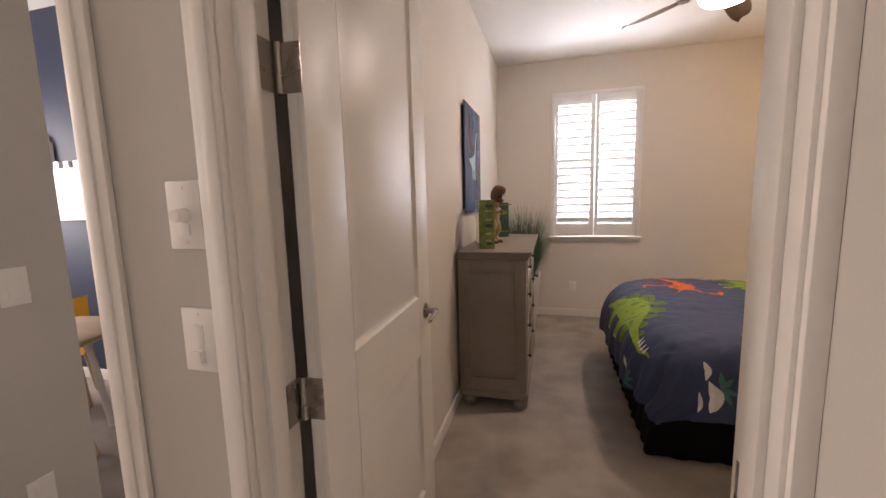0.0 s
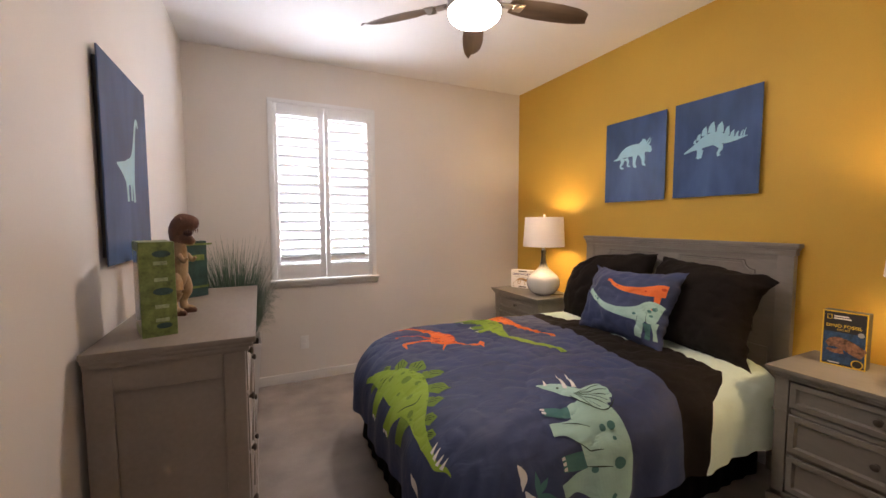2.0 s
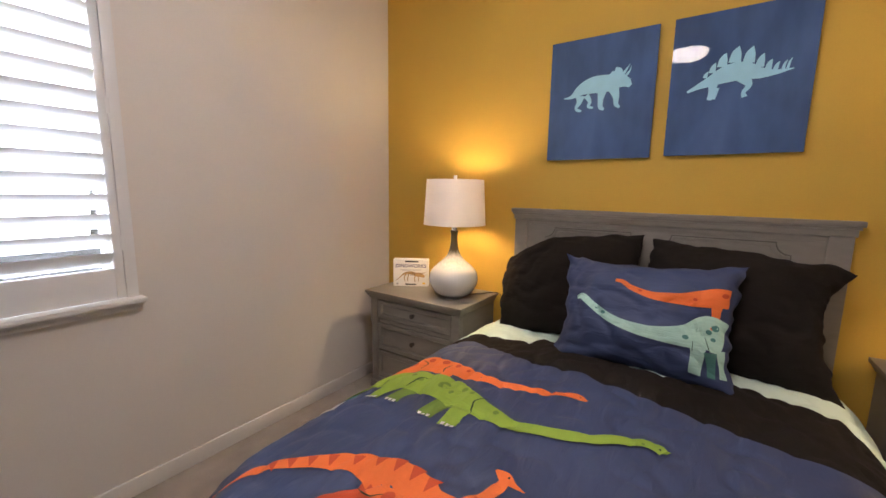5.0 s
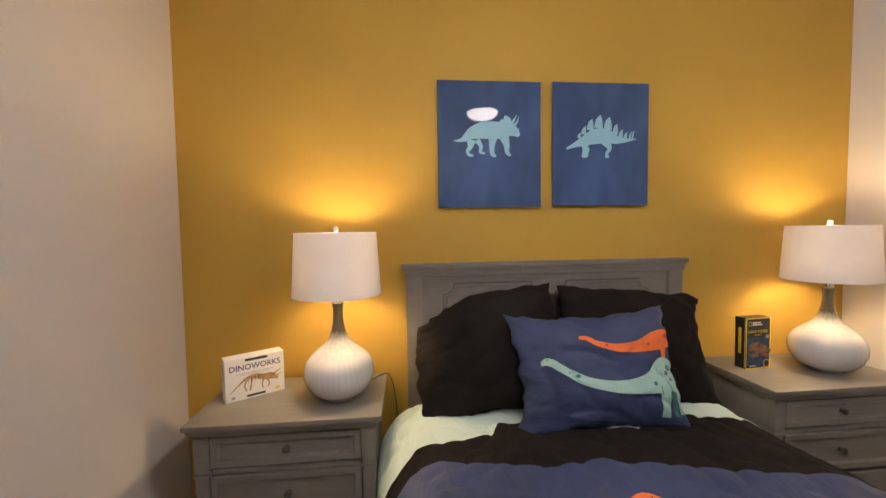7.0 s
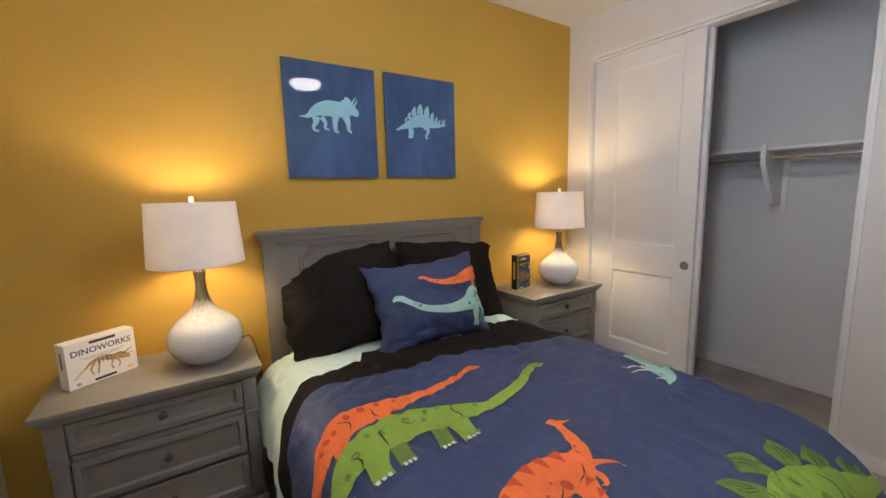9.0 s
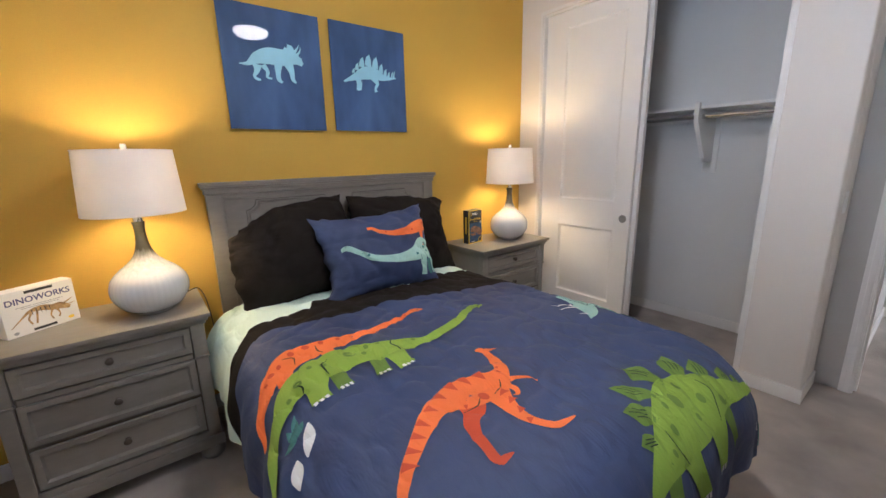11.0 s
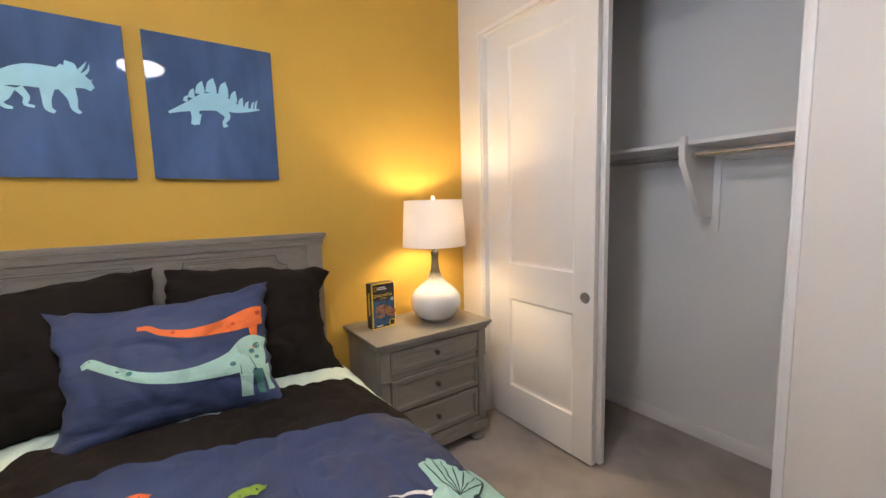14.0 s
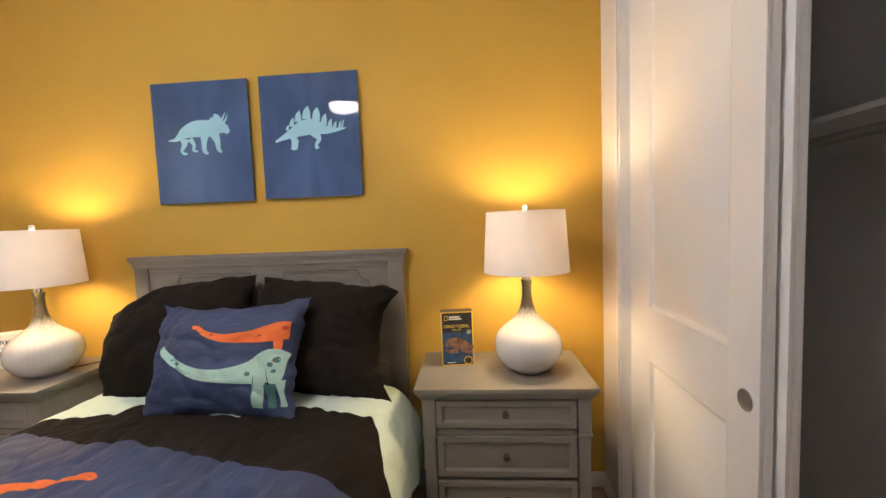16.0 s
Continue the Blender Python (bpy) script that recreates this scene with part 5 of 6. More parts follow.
dot(bm, sf, 0.048, 0.024, 0.020, 1.0, 0.0044)
part("seal", bm, M_INKYELLOW, bx, "", 0)
bm = bmesh.new()
dot(bm, sf, 0.048, 0.024, 0.016, 1.0, 0.0048)
part("seal", dot(bmesh.new(), sf, 0.055, 0.158, 0.011, 1.0, 0.0010), M_INKGREY, bx, "", 0)
part("seal_ring", bm, M_INKDARK, bx, "", 0)
side = plane_surface((-0.075, 0.031, 0), (0, -1, 0), (0, 0, 1))
part("side_panel", bar(bmesh.new(), side, 0, 0.1275, 0.058, 0.25, 0.0004), M_BOXBLACK, bx, "", 0)
part("side_bar", bar(bmesh.new(), side, 0, 0.14, 0.016, 0.13, 0.001), M_INKYELLOW, bx, "", 0)
part("side_bar", bar(bmesh.new(), side, 0.027, 0.1275, 0.004, 0.25, 0.001), M_INKYELLOW, bx, "", 0)
part("side_bar", bar(bmesh.new(), side, -0.027, 0.1275, 0.004, 0.25, 0.001), M_INKYELLOW, bx, "", 0)


# ---------------------------------------------------------------- wall pictures
def wall_picture(label, m, w, h, rows, rise=0.0, tall=1.0):
    """Panel standing off the wall; local x right, z up, face towards -y."""
    th = thing("wall_picture", label, "picture", m, "dinosaur pictures")
    bm = bmesh.new()
    block(bm, -w / 2, w / 2, -0.006, 0.0, -h / 2, h / 2, 0.0012, 1)
    part("panel", bm, M_PANEL, th)
    part("backing_frame", blocks((-w / 2 + 0.03, w / 2 - 0.03, 0.0, 0.019, -h / 2 + 0.03, h / 2 - 0.03)), M_INKDARK, th)
    sf = plane_surface((0, -0.006, 0), (1, 0, 0), (0, 0, 1))
    first = None
    for r in rows:
        ob = part("limb" if first else "silhouette", stroke(bmesh.new(), sf, [(a, rise + b * tall, c) for a, b, c in r], lift=0.0005), M_PANEL_INK, first or th, "" if first else "pale blue dinosaur silhouette", 0)
        first = first or ob
    return th


HORNED = [[(-0.185, -0.005, 0.004), (-0.14, 0.0, 0.022), (-0.09, 0.03, 0.06), (-0.03, 0.045, 0.085), (0.04, 0.045, 0.085), (0.09, 0.05, 0.075), (0.125, 0.04, 0.05), (0.150, 0.02, 0.02)],
          [(-0.095, 0.0, 0.05), (-0.10, -0.03, 0.028), (-0.115, -0.055, 0.016), (-0.105, -0.068, 0.016), (-0.085, -0.072, 0.010)], [(-0.065, 0.0, 0.03), (-0.045, -0.03, 0.020), (-0.05, -0.055, 0.014), (-0.025, -0.062, 0.010)],
          [(0.015, 0.01, 0.045), (0.01, -0.03, 0.028), (0.012, -0.062, 0.024), (0.03, -0.076, 0.012)], [(0.07, 0.02, 0.055), (0.085, -0.02, 0.032), (0.088, -0.055, 0.022), (0.105, -0.072, 0.012)],
          [(0.06, 0.06, 0.05), (0.085, 0.09, 0.05), (0.075, 0.112, 0.003)], [(0.105, 0.07, 0.018), (0.125, 0.095, 0.010), (0.140, 0.118, 0.001)], [(0.115, 0.06, 0.016), (0.14, 0.085, 0.009), (0.147, 0.11, 0.001)], [(0.135, 0.04, 0.014), (0.152, 0.055, 0.001)]]
PLATED = [[(-0.185, -0.035, 0.010), (-0.15, -0.022, 0.022), (-0.10, -0.005, 0.045), (-0.04, 0.015, 0.075), (0.02, 0.02, 0.075), (0.08, 0.005, 0.045), (0.13, 0.002, 0.022), (0.19, 0.008, 0.004)],
          [(-0.085, -0.01, 0.04), (-0.088, -0.045, 0.026), (-0.095, -0.072, 0.020)], [(-0.07, -0.03, 0.02), (-0.08, -0.07, 0.016)], [(0.02, 0.0, 0.05), (0.045, -0.03, 0.026), (0.03, -0.055, 0.016), (0.035, -0.072, 0.022)]] + \
         [[(x, z, w), (x + 0.004, z + 0.6 * h, w * 0.75), (x + 0.012, z + h, 0.002)] for x, z, w, h in ((-0.12, 0.01, 0.018, 0.022), (-0.095, 0.025, 0.026, 0.035), (-0.06, 0.042, 0.038, 0.048), (-0.015, 0.052, 0.046, 0.055), (0.035, 0.045, 0.044, 0.055), (0.075, 0.026, 0.032, 0.045), (0.105, 0.014, 0.024, 0.034), (0.13, 0.010, 0.018, 0.026), (0.155, 0.01, 0.012, 0.028), (0.17, 0.01, 0.010, 0.034))]
LONGNECK = [[(0.155, 0.19, 0.012), (0.135, 0.215, 0.024), (0.11, 0.19, 0.024), (0.085, 0.12, 0.028), (0.06, 0.05, 0.05), (0.02, -0.005, 0.10), (-0.03, -0.02, 0.10), (-0.09, -0.01, 0.05), (-0.16, 0.0, 0.006)],
            [(0.045, -0.02, 0.05), (0.05, -0.08, 0.03), (0.055, -0.14, 0.026)], [(0.01, -0.03, 0.05), (0.015, -0.08, 0.026), (0.015, -0.135, 0.024)], [(-0.035, -0.04, 0.05), (-0.035, -0.09, 0.028), (-0.03, -0.14, 0.026)]]
wall_picture("glossy blue panel with pale horned dinosaur silhouette on the yellow wall", pose(2.645, 3.6475, 1.880, 0, 0, -90), 0.526, 0.626, HORNED, 0.022, 1.08)
wall_picture("glossy blue panel with pale plated dinosaur silhouette on the yellow wall", pose(2.645, 3.0640, 1.884, 0, 0, -90), 0.518, 0.626, PLATED, 0.020, 1.22)
wall_picture("glossy blue panel with pale long-necked dinosaur silhouette above the dresser", pose(WX + 0.020, 3.555, 1.635, 0, 0, 90), 0.60, 0.76, LONGNECK)


# ---------------------------------------------------------------- dresser and what stands on it
dresser = thing("dresser", "tall taupe painted chest of drawers with bun feet against the wall", "dresser", pose(0.018, 4.130, 0, 0, 0, 180))
# local: x runs from the drawer face back to the wall, y along the front
DW, DD = 1.175, 0.462
part("top", blocks((0.0, DD, 0, DW, 1.010, 1.030, 0.004)), M_DRESSER, dresser, "taupe moulded wooden top")
part("top_moulding", blocks((0.010, DD, 0.010, DW - 0.010, 0.994, 1.010, 0.006)), M_DRESSER, dresser)
part("lower_moulding", blocks((0.020, DD, 0.020, DW - 0.020, 0.975, 0.994, 0.006)), M_DRESSER, dresser)
# same painted shade for the gaps between the dresser's drawers
part("drawer_recess", blocks((0.0475, 0.0498, 0.09, DW - 0.09, 0.145, 0.970)), M_GAP_SHADE, dresser)
part("body", blocks((0.050, DD - 0.006, 0.042, DW - 0.042, 0.11, 0.975, 0.002)), M_DRESSER, dresser)
for s in (0, 1):
    ya, yb = ((0.030, 0.043), (DW - 0.043, DW - 0.030))[s]
    bm = blocks((0.036, 0.10, ya, yb, 0.11, 0.975, 0.003), (DD - 0.07, DD, ya, yb, 0.11, 0.975, 0.003), (0.10, DD - 0.07, ya, yb, 0.895, 0.975, 0.003), (0.10, DD - 0.07, ya, yb, 0.11, 0.20, 0.003))
    part("side_frame", bm, M_DRESSER, dresser)
for ya, yb in ((0.033, 0.090), (DW - 0.090, DW - 0.033), (DW / 2 - 0.02, DW / 2 + 0.02)):
    part("pilaster", blocks((0.034, 0.07, ya, yb, 0.11, 0.975, 0.003)), M_DRESSER, dresser)
part("base_moulding", blocks((0.020, DD, 0.016, DW - 0.016, 0.075, 0.118, 0.008), (0.032, DD, 0.026, DW - 0.026, 0.115, 0.140, 0.007)), M_DRESSER, dresser)
for ya, yb in ((0.094, DW / 2 - 0.024), (DW / 2 + 0.024, DW - 0.094)):
    for z0, z1 in ((0.812, 0.960), (0.590, 0.800), (0.372, 0.578), (0.152, 0.360)):
        drawer_front(dresser, 0.030, ya, yb, z0, z1, 1, M_DRESSER)
for fx in (0.075, DD - 0.06):
    for fy in (0.075, DW - 0.075):
        bun_foot(dresser, fx, fy, 0.050, 0.078, M_DRESSER)

bx, sf = card_box("toy_box", "tall green toy carton with a clear window on the dresser", pose(-0.268, 3.085, 1.0305, 0, 0, 18), 0.098, 0.17, 0.315, M_BOXGREEN)
for v in (0.245, 0.19, 0.10, 0.055):
    part("caption_bar", bar(bmesh.new(), sf, 0.008, v, 0.038, 0.012), M_BOXPALE, bx, "", 0)
for u, v, r in ((0.012, 0.275, 0.026), (0.012, 0.15, 0.028), (0.012, 0.035, 0.022)):
    part("printed_dinosaur", dot(bmesh.new(), sf, u, v, r, 0.45, 0.0008), M_BOXTEAL, bx, "", 0)
side = plane_surface((-0.049, 0.085, 0), (0, -1, 0), (0, 0, 1))
part("window_film", bar(bmesh.new(), side, 0, 0.16, 0.13, 0.25, 0.001), M_CHROME, bx, "glossy clear plastic window", 0)

bx, sf = card_box("book", "dark teal boxed game standing against the wall on the dresser", pose(-0.285, 3.830, 1.0305, 0, 0, 40), 0.19, 0.035, 0.285, M_BOXTEAL)
for u, v, w, h in ((0.0, 0.20, 0.16, 0.03), (0.0, 0.05, 0.20, 0.012), (0.0, 0.268, 0.25, 0.01)):
    part("caption_bar", bar(bmesh.new(), sf, u, v, w, h), M_BOXGREEN, bx, "", 0)

# toy theropod: one plain mesh of swept limbs
bm = bmesh.new()
tube(bm, [(0.0, -0.02, 0.055, 0.010), (-0.02, 0.0, 0.09, 0.030), (-0.012, 0.0, 0.15, 0.052), (0.0, 0.0, 0.21, 0.050), (0.008, 0.0, 0.26, 0.038), (0.002, 0.0, 0.295, 0.034), (0.004, 0.0, 0.33, 0.042), (0.030, 0.0, 0.358, 0.041), (0.068, 0.0, 0.362, 0.034), (0.100, 0.0, 0.358, 0.027), (0.114, 0.0, 0.352, 0.012)], 0.04, 16)
tube(bm, [(0.010, 0, 0.318, 0.030), (0.045, 0, 0.300, 0.023), (0.080, 0, 0.292, 0.018), (0.094, 0, 0.292, 0.008)], 0.02, 12)
tube(bm, [(-0.02, 0, 0.12, 0.042), (-0.06, 0, 0.075, 0.032), (-0.10, 0, 0.035, 0.022), (-0.14, 0, 0.014, 0.012), (-0.17, 0, 0.010, 0.004)], 0.03, 12)
for s in (-1, 1):
    tube(bm, [(-0.01, s * 0.035, 0.15, 0.040), (0.012, s * 0.046, 0.10, 0.033), (-0.006, s * 0.046, 0.055, 0.020), (0.006, s * 0.046, 0.018, 0.020), (0.04, s * 0.05, 0.012, 0.015), (0.062, s * 0.052, 0.008, 0.007)], 0.03, 12)
    tube(bm, [(0.03, s * 0.038, 0.235, 0.014), (0.055, s * 0.044, 0.215, 0.010), (0.075, s * 0.04, 0.225, 0.006)], 0.01, 8)
for s in (-1, 1):
    for k in range(6):
        tube(bm, [(0.045 + 0.011 * k, s * 0.022, 0.338, 0.0034), (0.046 + 0.011 * k, s * 0.021, 0.322, 0.0006)], 0.002, 6)
    bmesh.ops.create_uvsphere(bm, u_segments=10, v_segments=6, radius=0.006, matrix=pose(0.042, s * 0.036, 0.380))
bmesh.ops.create_uvsphere(bm, u_segments=12, v_segments=8, radius=0.02, matrix=Matrix.Translation((0.05, 0, 0.324)) @ Matrix.Diagonal((1.8, 0.85, 1.0, 1)))
toy = tagged(part("toy_dinosaur", bm, M_SKIN, None, "", 60), "tan and brown rubber dinosaur figure with open mouth on the dresser", "toy")
toy.matrix_world = pose(-0.268, 3.44, 1.0305, 0, 0, -22)
toy.scale = (0.76, 0.70, 1.04)
toy.data.materials.append(M_SKIN_HEAD)
toy.data.materials.append(M_MOUTH)
for p in toy.data.polygons:
    c = p.center
    inside = ((c.x - 0.05) / 0.0375) ** 2 + (c.y / 0.0180) ** 2 + ((c.z - 0.324) / 0.0210) ** 2 < 1.0
    p.material_index = 2 if inside else 1 if c.z > 0.292 + 0.01 * math.sin(c.y * 90) or c.z < 0.02 else 0

# planter with grass
plant = thing("potted_plant", "tall artificial grass in a white square planter beside the dresser", "plant", pose(-0.135, 4.60, 0))
bm = bmesh.new()
lo, hi, inn = 0.115, 0.165, 0.150
loops = [[bm.verts.new((sx * r, sy * r, z)) for sx, sy in ((-1, -1), (1, -1), (1, 1), (-1, 1))] for r, z in ((lo, 0.0), (hi, 0.58), (inn, 0.58), (inn - 0.006, 0.53))]
bm.faces.new(loops[0][::-1])
for p, q in zip(loops, loops[1:]):
    for k in range(4):
        bm.faces.new((p[k], p[(k + 1) % 4], q[(k + 1) % 4], q[k]))
bmesh.ops.bevel(bm, geom=bm.edges[:], offset=0.004, segments=2, affect="EDGES")
part("planter", bm, M_PLASTIC, plant, "white square tapered planter")
part("soil", blocks((-0.145, 0.145, -0.145, 0.145, 0.515, 0.545, 0.01)), M_SOIL, plant)
bm = bmesh.new()
rng = random.Random(5)
for k in range(1100):
    a, tilt = rng.uniform(0, 2 * math.pi), rng.uniform(0.05, 1.0) ** 0.8
    ln = rng.uniform(0.48, 0.84) * (1.0 - 0.15 * tilt)
    r0 = rng.uniform(0, 0.11)
    x0, y0 = r0 * math.cos(a + rng.uniform(-0.5, 0.5)), r0 * math.sin(a)
    w, n, bend = rng.uniform(0.0028, 0.0052), 7, rng.uniform(0.35, 1.15) * tilt
    wx, wy = -math.sin(a), math.cos(a)
    prev = None
    px, py, pz = x0, y0, 0.54
    ang = 0.10 + 0.72 * tilt * rng.uniform(0.4, 1.0)
    for s in range(n + 1):
        t = s / n
        ww = w * (1 - 0.93 * t ** 1.6)
        row = [bm.verts.new((px + wx * ww * e, py + wy * ww * e, pz + 0.0010 * (1 - abs(e)))) for e in (-1, 0, 1)]
        if prev:
            bm.faces.new((prev[0], prev[1], row[1], row[0]))
            bm.faces.new((prev[1], prev[2], row[2], row[1]))
        prev = row
        st = ln / n
        px, py, pz = px + math.cos(a) * math.sin(ang) * st, py + math.sin(a) * math.sin(ang) * st, pz + math.cos(ang) * st
        ang += bend * 2.0 / n * (0.4 + 1.2 * t)
for v in bm.verts:
    span = 0.26 + 0.25 * max(0.0, min(0.3, v.co.y + 0.1)) if v.co.x > 0 else 0.325
    v.co.x = span * math.tanh(v.co.x / span)
    v.co.y = min(v.co.y, NY - 4.60 - 0.02)
    if v.co.y < -0.2:
        v.co.y = -0.2 - 0.24 * math.tanh((-0.2 - v.co.y) / 0.24)
tagged(part("grass", bm, M_LEAF, plant, "thin green arching grass blades", 0), kind="stuff")


# ---------------------------------------------------------------- ceiling fan and detector
fan = thing("ceiling_fan", "brushed nickel ceiling fan with brown blades and lit lamp", "ceiling fan", pose(1.085, 3.365, 0))
part("canopy", lathe(((0, TOP), (0.075, TOP), (0.072, TOP - 0.03), (0.045, TOP - 0.055), (0.015, TOP - 0.06), (0.015, TOP - 0.12), (0, TOP - 0.12)), 40), M_NICKEL, fan)
part("motor", lathe(((0, 2.745), (0.06, 2.745), (0.115, 2.720), (0.135, 2.685), (0.138, 2.625), (0.128, 2.610), (0.138, 2.600), (0.142, 2.535), (0.138, 2.500), (0, 2.500)), 56), M_NICKEL, fan, "brushed nickel motor housing")
light = part("light", lathe(((0.134, 2.502), (0.137, 2.490), (0.131, 2.470), (0.112, 2.453), (0.075, 2.441), (0.03, 2.436), (0, 2.435)), 56), M_FANLIGHT, fan, "frosted white lit diffuser")
for k in range(5):
    ang = 62 + 72 * k
    bm = bmesh.new()
    rows = []
    for x, w0, w1 in ((0.20, -0.035, 0.035), (0.26, -0.052, 0.052), (0.36, -0.066, 0.062), (0.48, -0.068, 0.060), (0.58, -0.058, 0.050), (0.64, -0.040, 0.034), (0.672, -0.012, 0.022)):
        rows.append([bm.verts.new((x, w0 + (w1 - w0) * j / 6, 0.010 * math.sin(math.pi * j / 6) - 0.03 * (j / 6 - 0.5) - 0.01 * (x - 0.2))) for j in range(7)])
    for p, q in zip(rows, rows[1:]):
        for j in range(6):
            bm.faces.new((p[j], q[j], q[j + 1], p[j + 1]))
    bmesh.ops.solidify(bm, geom=bm.faces[:], thickness=0.006)
    bl = part("blade", bm, M_BLADE, fan, "", 60)
    bl.matrix_local = pose(0, 0, 2.552, 0, 0, ang)
    arm = blocks((0.125, 0.24, -0.022, 0.022, -0.004, 0.004, 0.003), (0.22, 0.275, -0.036, 0.036, -0.007, -0.001, 0.002))
    part("blade_arm", arm, M_NICKEL, bl)
det = thing("smoke_detector", "small round white smoke detector on the ceiling", "smoke detector", pose(2.33, 2.03, 0))
part("housing", lathe(((0, TOP), (0.068, TOP), (0.068, TOP - 0.010), (0.060, TOP - 0.014), (0.058, TOP - 0.032), (0.048, TOP - 0.040), (0, TOP - 0.041)), 40), M_PLASTIC, det)
part("vent_ring", lathe(((0.0595, TOP - 0.018), (0.0612, TOP - 0.020), (0.0612, TOP - 0.024), (0.0595, TOP - 0.026)), 40), M_INKGREY, det)


# ---------------------------------------------------------------- closet fittings
shelf = thing("closet_shelf", "white closet shelf on a wall cleat", "shelf")
part("board", blocks((0.672, EX - 0.002, 0.802, 1.135, 1.688, 1.707, 0.002)), M_TRIM, shelf)
part("cleat", blocks((0.672, 1.375, 0.802, 0.820, 1.618, 1.688, 0.002), (1.480, EX - 0.002, 0.802, 0.820, 1.618, 1.688, 0.002)), M_TRIM, shelf)
rod = bmesh.new()
tube(rod, [(0.672, 1.085, 1.638), (1.5, 1.085, 1.638), (EX - 0.004, 1.085, 1.638)], 0.0165, 20, 2)
tagged(part("closet_rod", rod, M_CHROME, None), "polished chrome hanging rod under the shelf", "closet rod")
brk = thing("shelf_bracket", "white wooden shelf and rod bracket on its backing plate", "bracket", pose(1.428, 0.80, 0))
part("backing_plate", blocks((-0.047, 0.047, 0.0022, 0.018, 1.235, 1.686, 0.002)), M_TRIM, brk)
outline = [(0.018, 1.318), (0.125, 1.318), (0.152, 1.326), (0.172, 1.346), (0.346, 1.580), (0.364, 1.608), (0.370, 1.64), (0.370, 1.705), (0.364, 1.726), (0.352, 1.733), (0.340, 1.728), (0.337, 1.715), (0.337, 1.6865), (0.018, 1.6865)]
bm = bmesh.new()
for s in (-1, 1):
    vs = [bm.verts.new((s * 0.014, y, z)) for y, z in outline]
    if s < 0:
        first = vs
        bm.faces.new(vs)
    else:
        bm.faces.new(vs[::-1])
        for k in range(len(vs)):
            bm.faces.new((first[k], vs[k], vs[(k + 1) % len(vs)], first[(k + 1) % len(vs)]))
bmesh.ops.recalc_face_normals(bm, faces=bm.faces)
part("arm", bm, M_TRIM, brk, "curved white bracket arm", 30)


# ---------------------------------------------------------------- outlets and switches
def wall_plate(name, label, category, m, w=0.072, h=0.116, kind="rocker"):
    """Plate on a wall; local face towards -y."""
    th = thing(name, label, category, m)
    bm = bmesh.new()
    block(bm, -w / 2, w / 2, -0.006, 0.0, -h / 2, h / 2, 0.003, 2)
    part("plate", bm, M_PLASTIC, th)
    if kind == "rocker":
        part("rocker", blocks((-0.0165, 0.0165, -0.009, -0.005, -0.033, 0.033, 0.0015)), M_PLASTIC, th)
    elif kind == "slider":
        part("paddle", blocks((-0.010, 0.010, -0.0075, -0.005, -0.045, 0.028, 0.001)), M_PLASTIC, th)
        part("slider", blocks((-0.009, 0.009, -0.016, -0.006, -0.040, -0.018, 0.002)), M_PLASTIC, th)
    elif kind == "knob":
        kb = lathe(((0, 0.020), (0.010, 0.020), (0.012, 0.004), (0.013, 0.0), (0, 0.0)), 24)
        kb.transform(pose(0, -0.006, 0.0, 90))
        part("knob", kb, M_PLASTIC, th)
        part("toggle", blocks((-0.010, 0.010, -0.0085, -0.005, -0.034, -0.016, 0.001)), M_PLASTIC, th)
    else:
        for z in (-0.02, 0.02):
            part("socket", blocks((-0.0165, 0.0165, -0.0075, -0.005, z - 0.014, z + 0.014, 0.001)), M_PLASTIC, th)
    for z in (-h / 2 + 0.012, h / 2 - 0.012):
        sc = lathe(((0, 0.0012), (0.003, 0.0010), (0.0032, 0)), 10)
        sc.transform(pose(0, -0.006, z, 90))
        part("screw", sc, M_PLASTIC, th)
    return th


wall_plate("outlet", "white duplex outlet low on the wall below the window", "outlet", pose(0.373, NY, 0.345), kind="socket")
wall_plate("outlet", "white duplex outlet low on the wall behind the door", "outlet", pose(WX, 2.32, 0.345, 0, 0, 90), kind="socket")
wall_plate("dimmer_switch", "white rotary dimmer plate on the hall wall", "switch", pose(-0.478, HY1, 1.345), kind="knob")
wall_plate("light_switch", "white slide dimmer plate on the hall wall", "switch", pose(-0.474, HY1, 1.125), kind="slider")
wall_plate("light_switch", "white rocker switch plate beside the next room's door", "switch", pose(-1.45, 1.375, 1.13, 0, 0, 90), kind="rocker")
wall_plate("outlet", "white outlet plate low beside the next room's door", "outlet", pose(-1.45, 1.36, 0.45, 0, 0, 90), kind="socket")
wall_plate("light_switch", "white rocker switch plate on the wall inside the door", "switch", pose(PX, 1.43, 1.12, 0, 0, -90), kind="rocker")


# ---------------------------------------------------------------- next room: castle panel, table and chairs
castle = bmesh.new()
for x0, x1, z1 in ((-4.35, -3.95, 1.95), (-3.95, -3.70, 1.72), (-3.70, -3.50, 1.86), (-3.50, -3.1, 1.66)):
    block(castle, x0, x1, 2.722, 2.748, 1.27, z1, 0.004)
    k = x0 + 0.02
    while k < x1 - 0.05:
        block(castle, k, k + 0.05, 2.722, 2.748, z1 - 0.002, z1 + 0.05)
        k += 0.10
cs = thing("castle_panel", "white castle-shaped wall panel on the navy wall", "wall panel")
part("board", castle, M_BOXWHITE, cs)
part("cutout", blocks((-3.83, -3.80, 2.718, 2.724, 1.50, 1.58)), M_INKGREY, cs)
tb = thing("table", "round pale wooden children's table", "table", pose(-2.75, 2.05, 0))
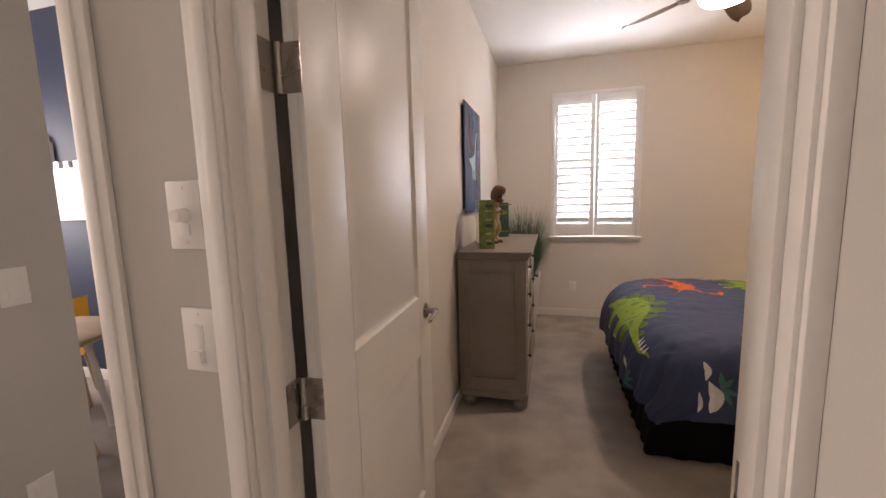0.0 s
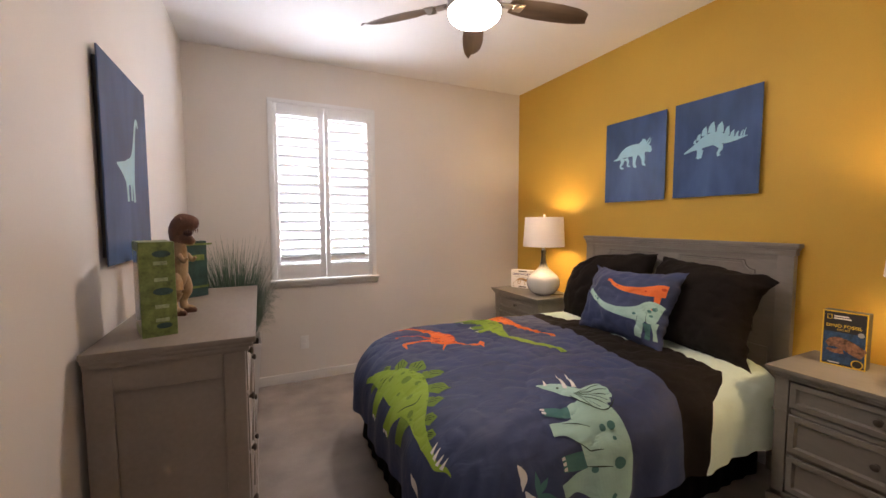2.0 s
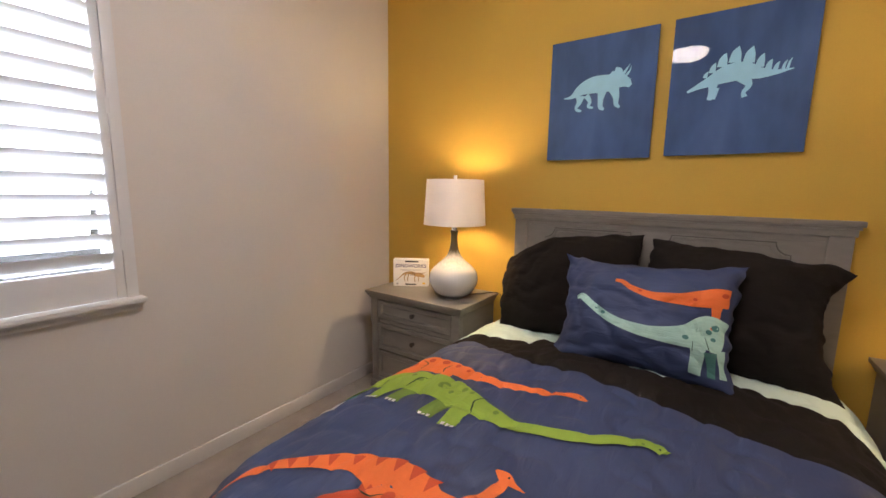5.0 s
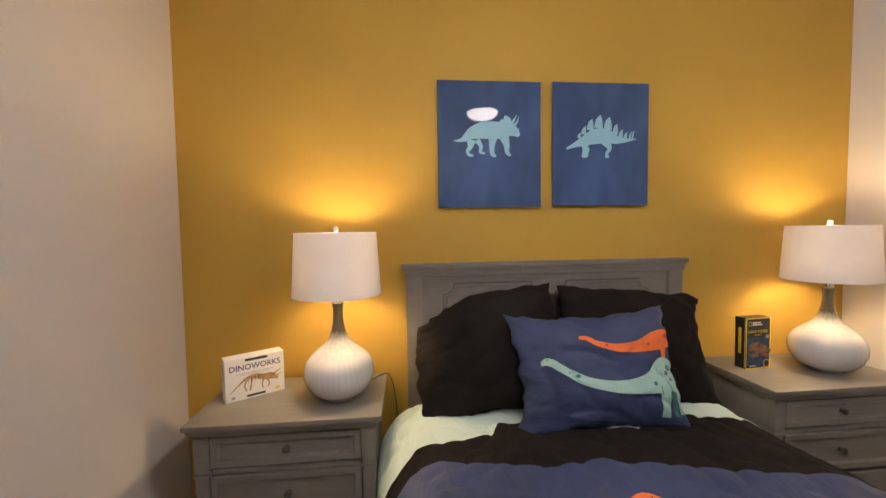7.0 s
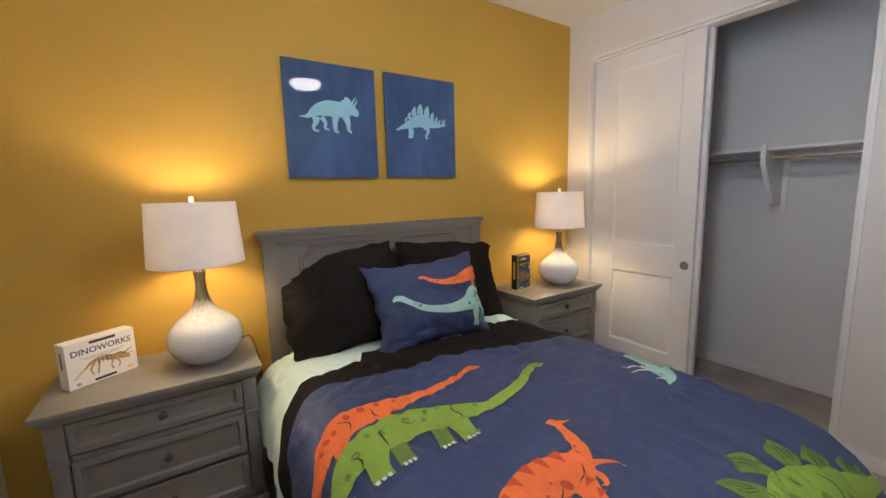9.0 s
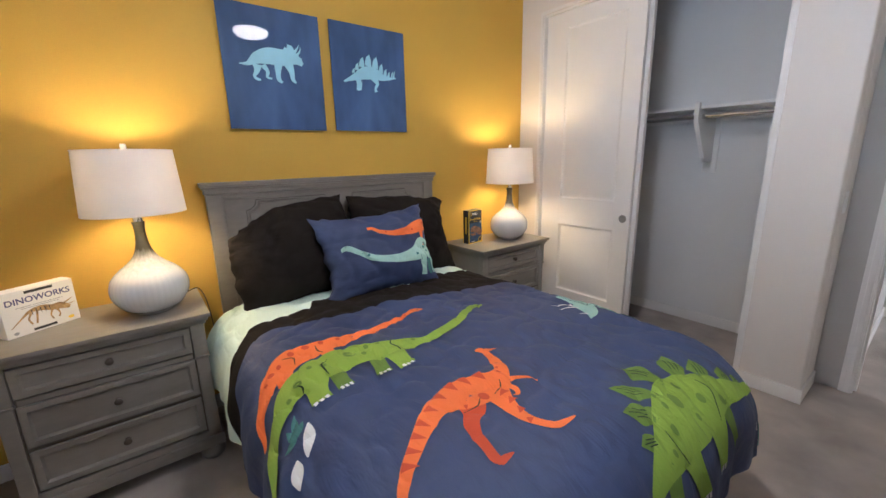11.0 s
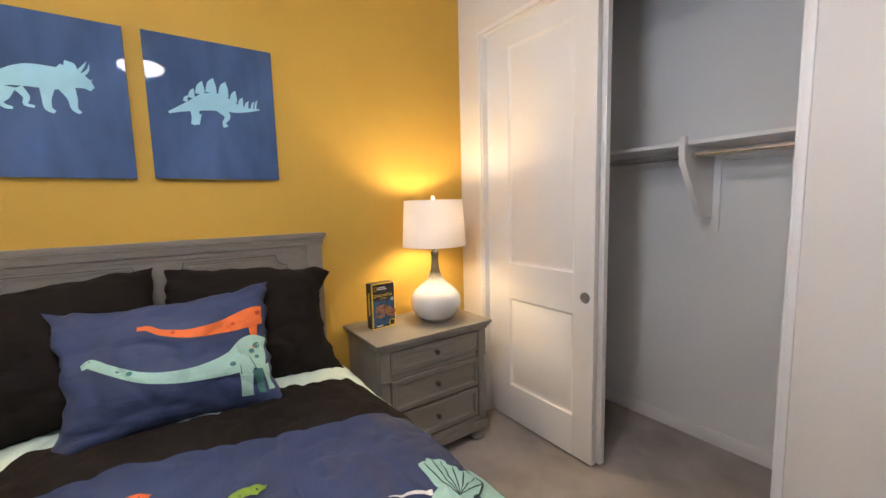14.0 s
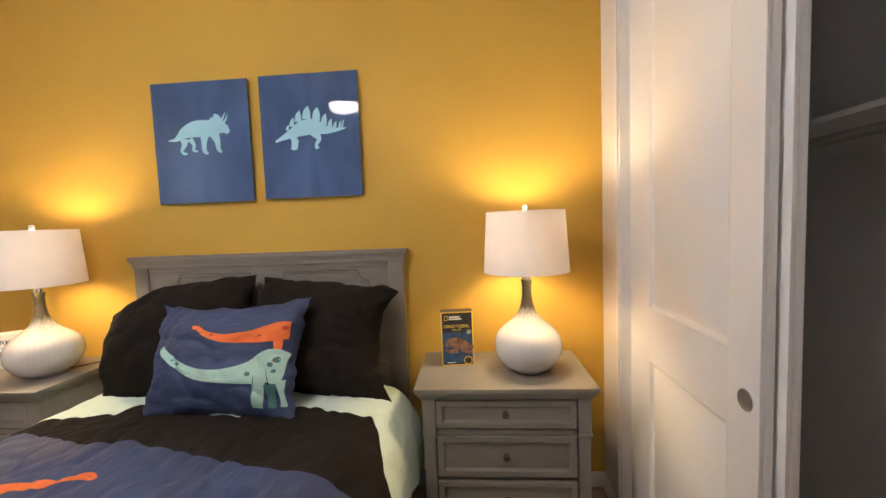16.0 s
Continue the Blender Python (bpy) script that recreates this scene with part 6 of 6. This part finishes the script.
part("tabletop", lathe(((0, 0.60), (0.38, 0.60), (0.40, 0.615), (0.40, 0.635), (0.38, 0.645), (0, 0.645)), 48), M_WOOD, tb)
for k in range(4):
    bm = bmesh.new()
    a = math.pi / 4 + k * math.pi / 2
    tube(bm, [(0.24 * math.cos(a), 0.24 * math.sin(a), 0.60), (0.31 * math.cos(a), 0.31 * math.sin(a), 0.0)], 0.02, 10)
    part("leg", bm, M_BOXWHITE, tb)


def small_chair(x, y, rz):
    ch = thing("chair", "small yellow moulded chair at the table", "chair", pose(x, y, 0, 0, 0, rz), "children's chairs")
    bm = bmesh.new()
    rows = []
    for t, (px, pz) in enumerate(((0.17, 0.36), (0.12, 0.372), (0.0, 0.36), (-0.13, 0.365), (-0.17, 0.40), (-0.19, 0.50), (-0.21, 0.66), (-0.215, 0.70))):
        rows.append([bm.verts.new((px + (0.02 * abs(j / 4 - 1) if t > 4 else 0), 0.17 * (j / 4 - 1), pz + 0.02 * (j / 4 - 1) ** 2)) for j in range(9)])
    for p, q in zip(rows, rows[1:]):
        for j in range(8):
            bm.faces.new((p[j], p[j + 1], q[j + 1], q[j]))
    bmesh.ops.solidify(bm, geom=bm.faces[:], thickness=0.01)
    part("seat", bm, M_YELLOWCHAIR, ch, "", 60)
    for sx in (-1, 1):
        for sy in (-1, 1):
            bm = bmesh.new()
            tube(bm, [(sx * 0.11, sy * 0.12, 0.36), (sx * 0.16, sy * 0.16, 0.0)], 0.013, 8)
            part("leg", bm, M_WOOD, ch)
    return ch


small_chair(-3.15, 2.38, -40)
small_chair(-2.35, 1.80, 120)

# ---------------------------------------------------------------- bathroom vanity
van = thing("vanity", "white bathroom vanity cabinet with dark worktop", "vanity", pose(-0.62, -1.72, 0))
part("cabinet", blocks((-0.75, 0.75, -0.52, 0.0, 0.10, 0.84, 0.003)), M_TRIM, van)
part("plinth", blocks((-0.74, 0.74, -0.50, -0.06, 0.0, 0.10)), M_TRIM, van)
part("worktop", blocks((-0.77, 0.77, -0.54, 0.025, 0.84, 0.875, 0.004)), M_STONE, van, "dark stone worktop")
part("backsplash", blocks((-0.77, 0.77, -0.545, -0.525, 0.875, 1.0, 0.003)), M_STONE, van)
for k in range(3):
    x0 = -0.735 + k * 0.49
    dpart = part("door", blocks((x0 + 0.006, x0 + 0.484, 0.0, 0.018, 0.12, 0.62, 0.003)), M_TRIM, van)
    part("handle", blocks((x0 + 0.43, x0 + 0.442, 0.018, 0.040, 0.40, 0.56, 0.003)), M_NICKEL, dpart)
    dpart = part("drawer", blocks((x0 + 0.006, x0 + 0.484, 0.0, 0.018, 0.635, 0.825, 0.003)), M_TRIM, van)
    part("handle", blocks((x0 + 0.17, x0 + 0.32, 0.018, 0.040, 0.72, 0.732, 0.003)), M_NICKEL, dpart)
cup = thing("towel_stack", "folded pale towels on the vanity", "towels", pose(-0.16, -2.02, 0.876))
for k in range(3):
    bm = bmesh.new()
    block(bm, -0.10 + 0.01 * k, 0.10 - 0.01 * k, -0.07, 0.07, 0.032 * k, 0.032 * k + 0.031, 0.012, 3)
    part("towel", bm, M_MATTRESS, cup)

# lamp cord behind the nightstand by the window
bm = bmesh.new()
tube(bm, [(2.455, 4.325, 0.7455), (2.53, 4.262, 0.7455), (2.60, 4.215, 0.7455), (2.640, 4.176, 0.735), (2.645, 4.150, 0.66), (2.648, 4.135, 0.50), (2.648, 4.13, 0.30)], 0.0028, 8)
tagged(part("lamp_cord", bm, M_OLIVE_GLAZE, None), "thin brown lamp cord running down behind the nightstand", "cord")
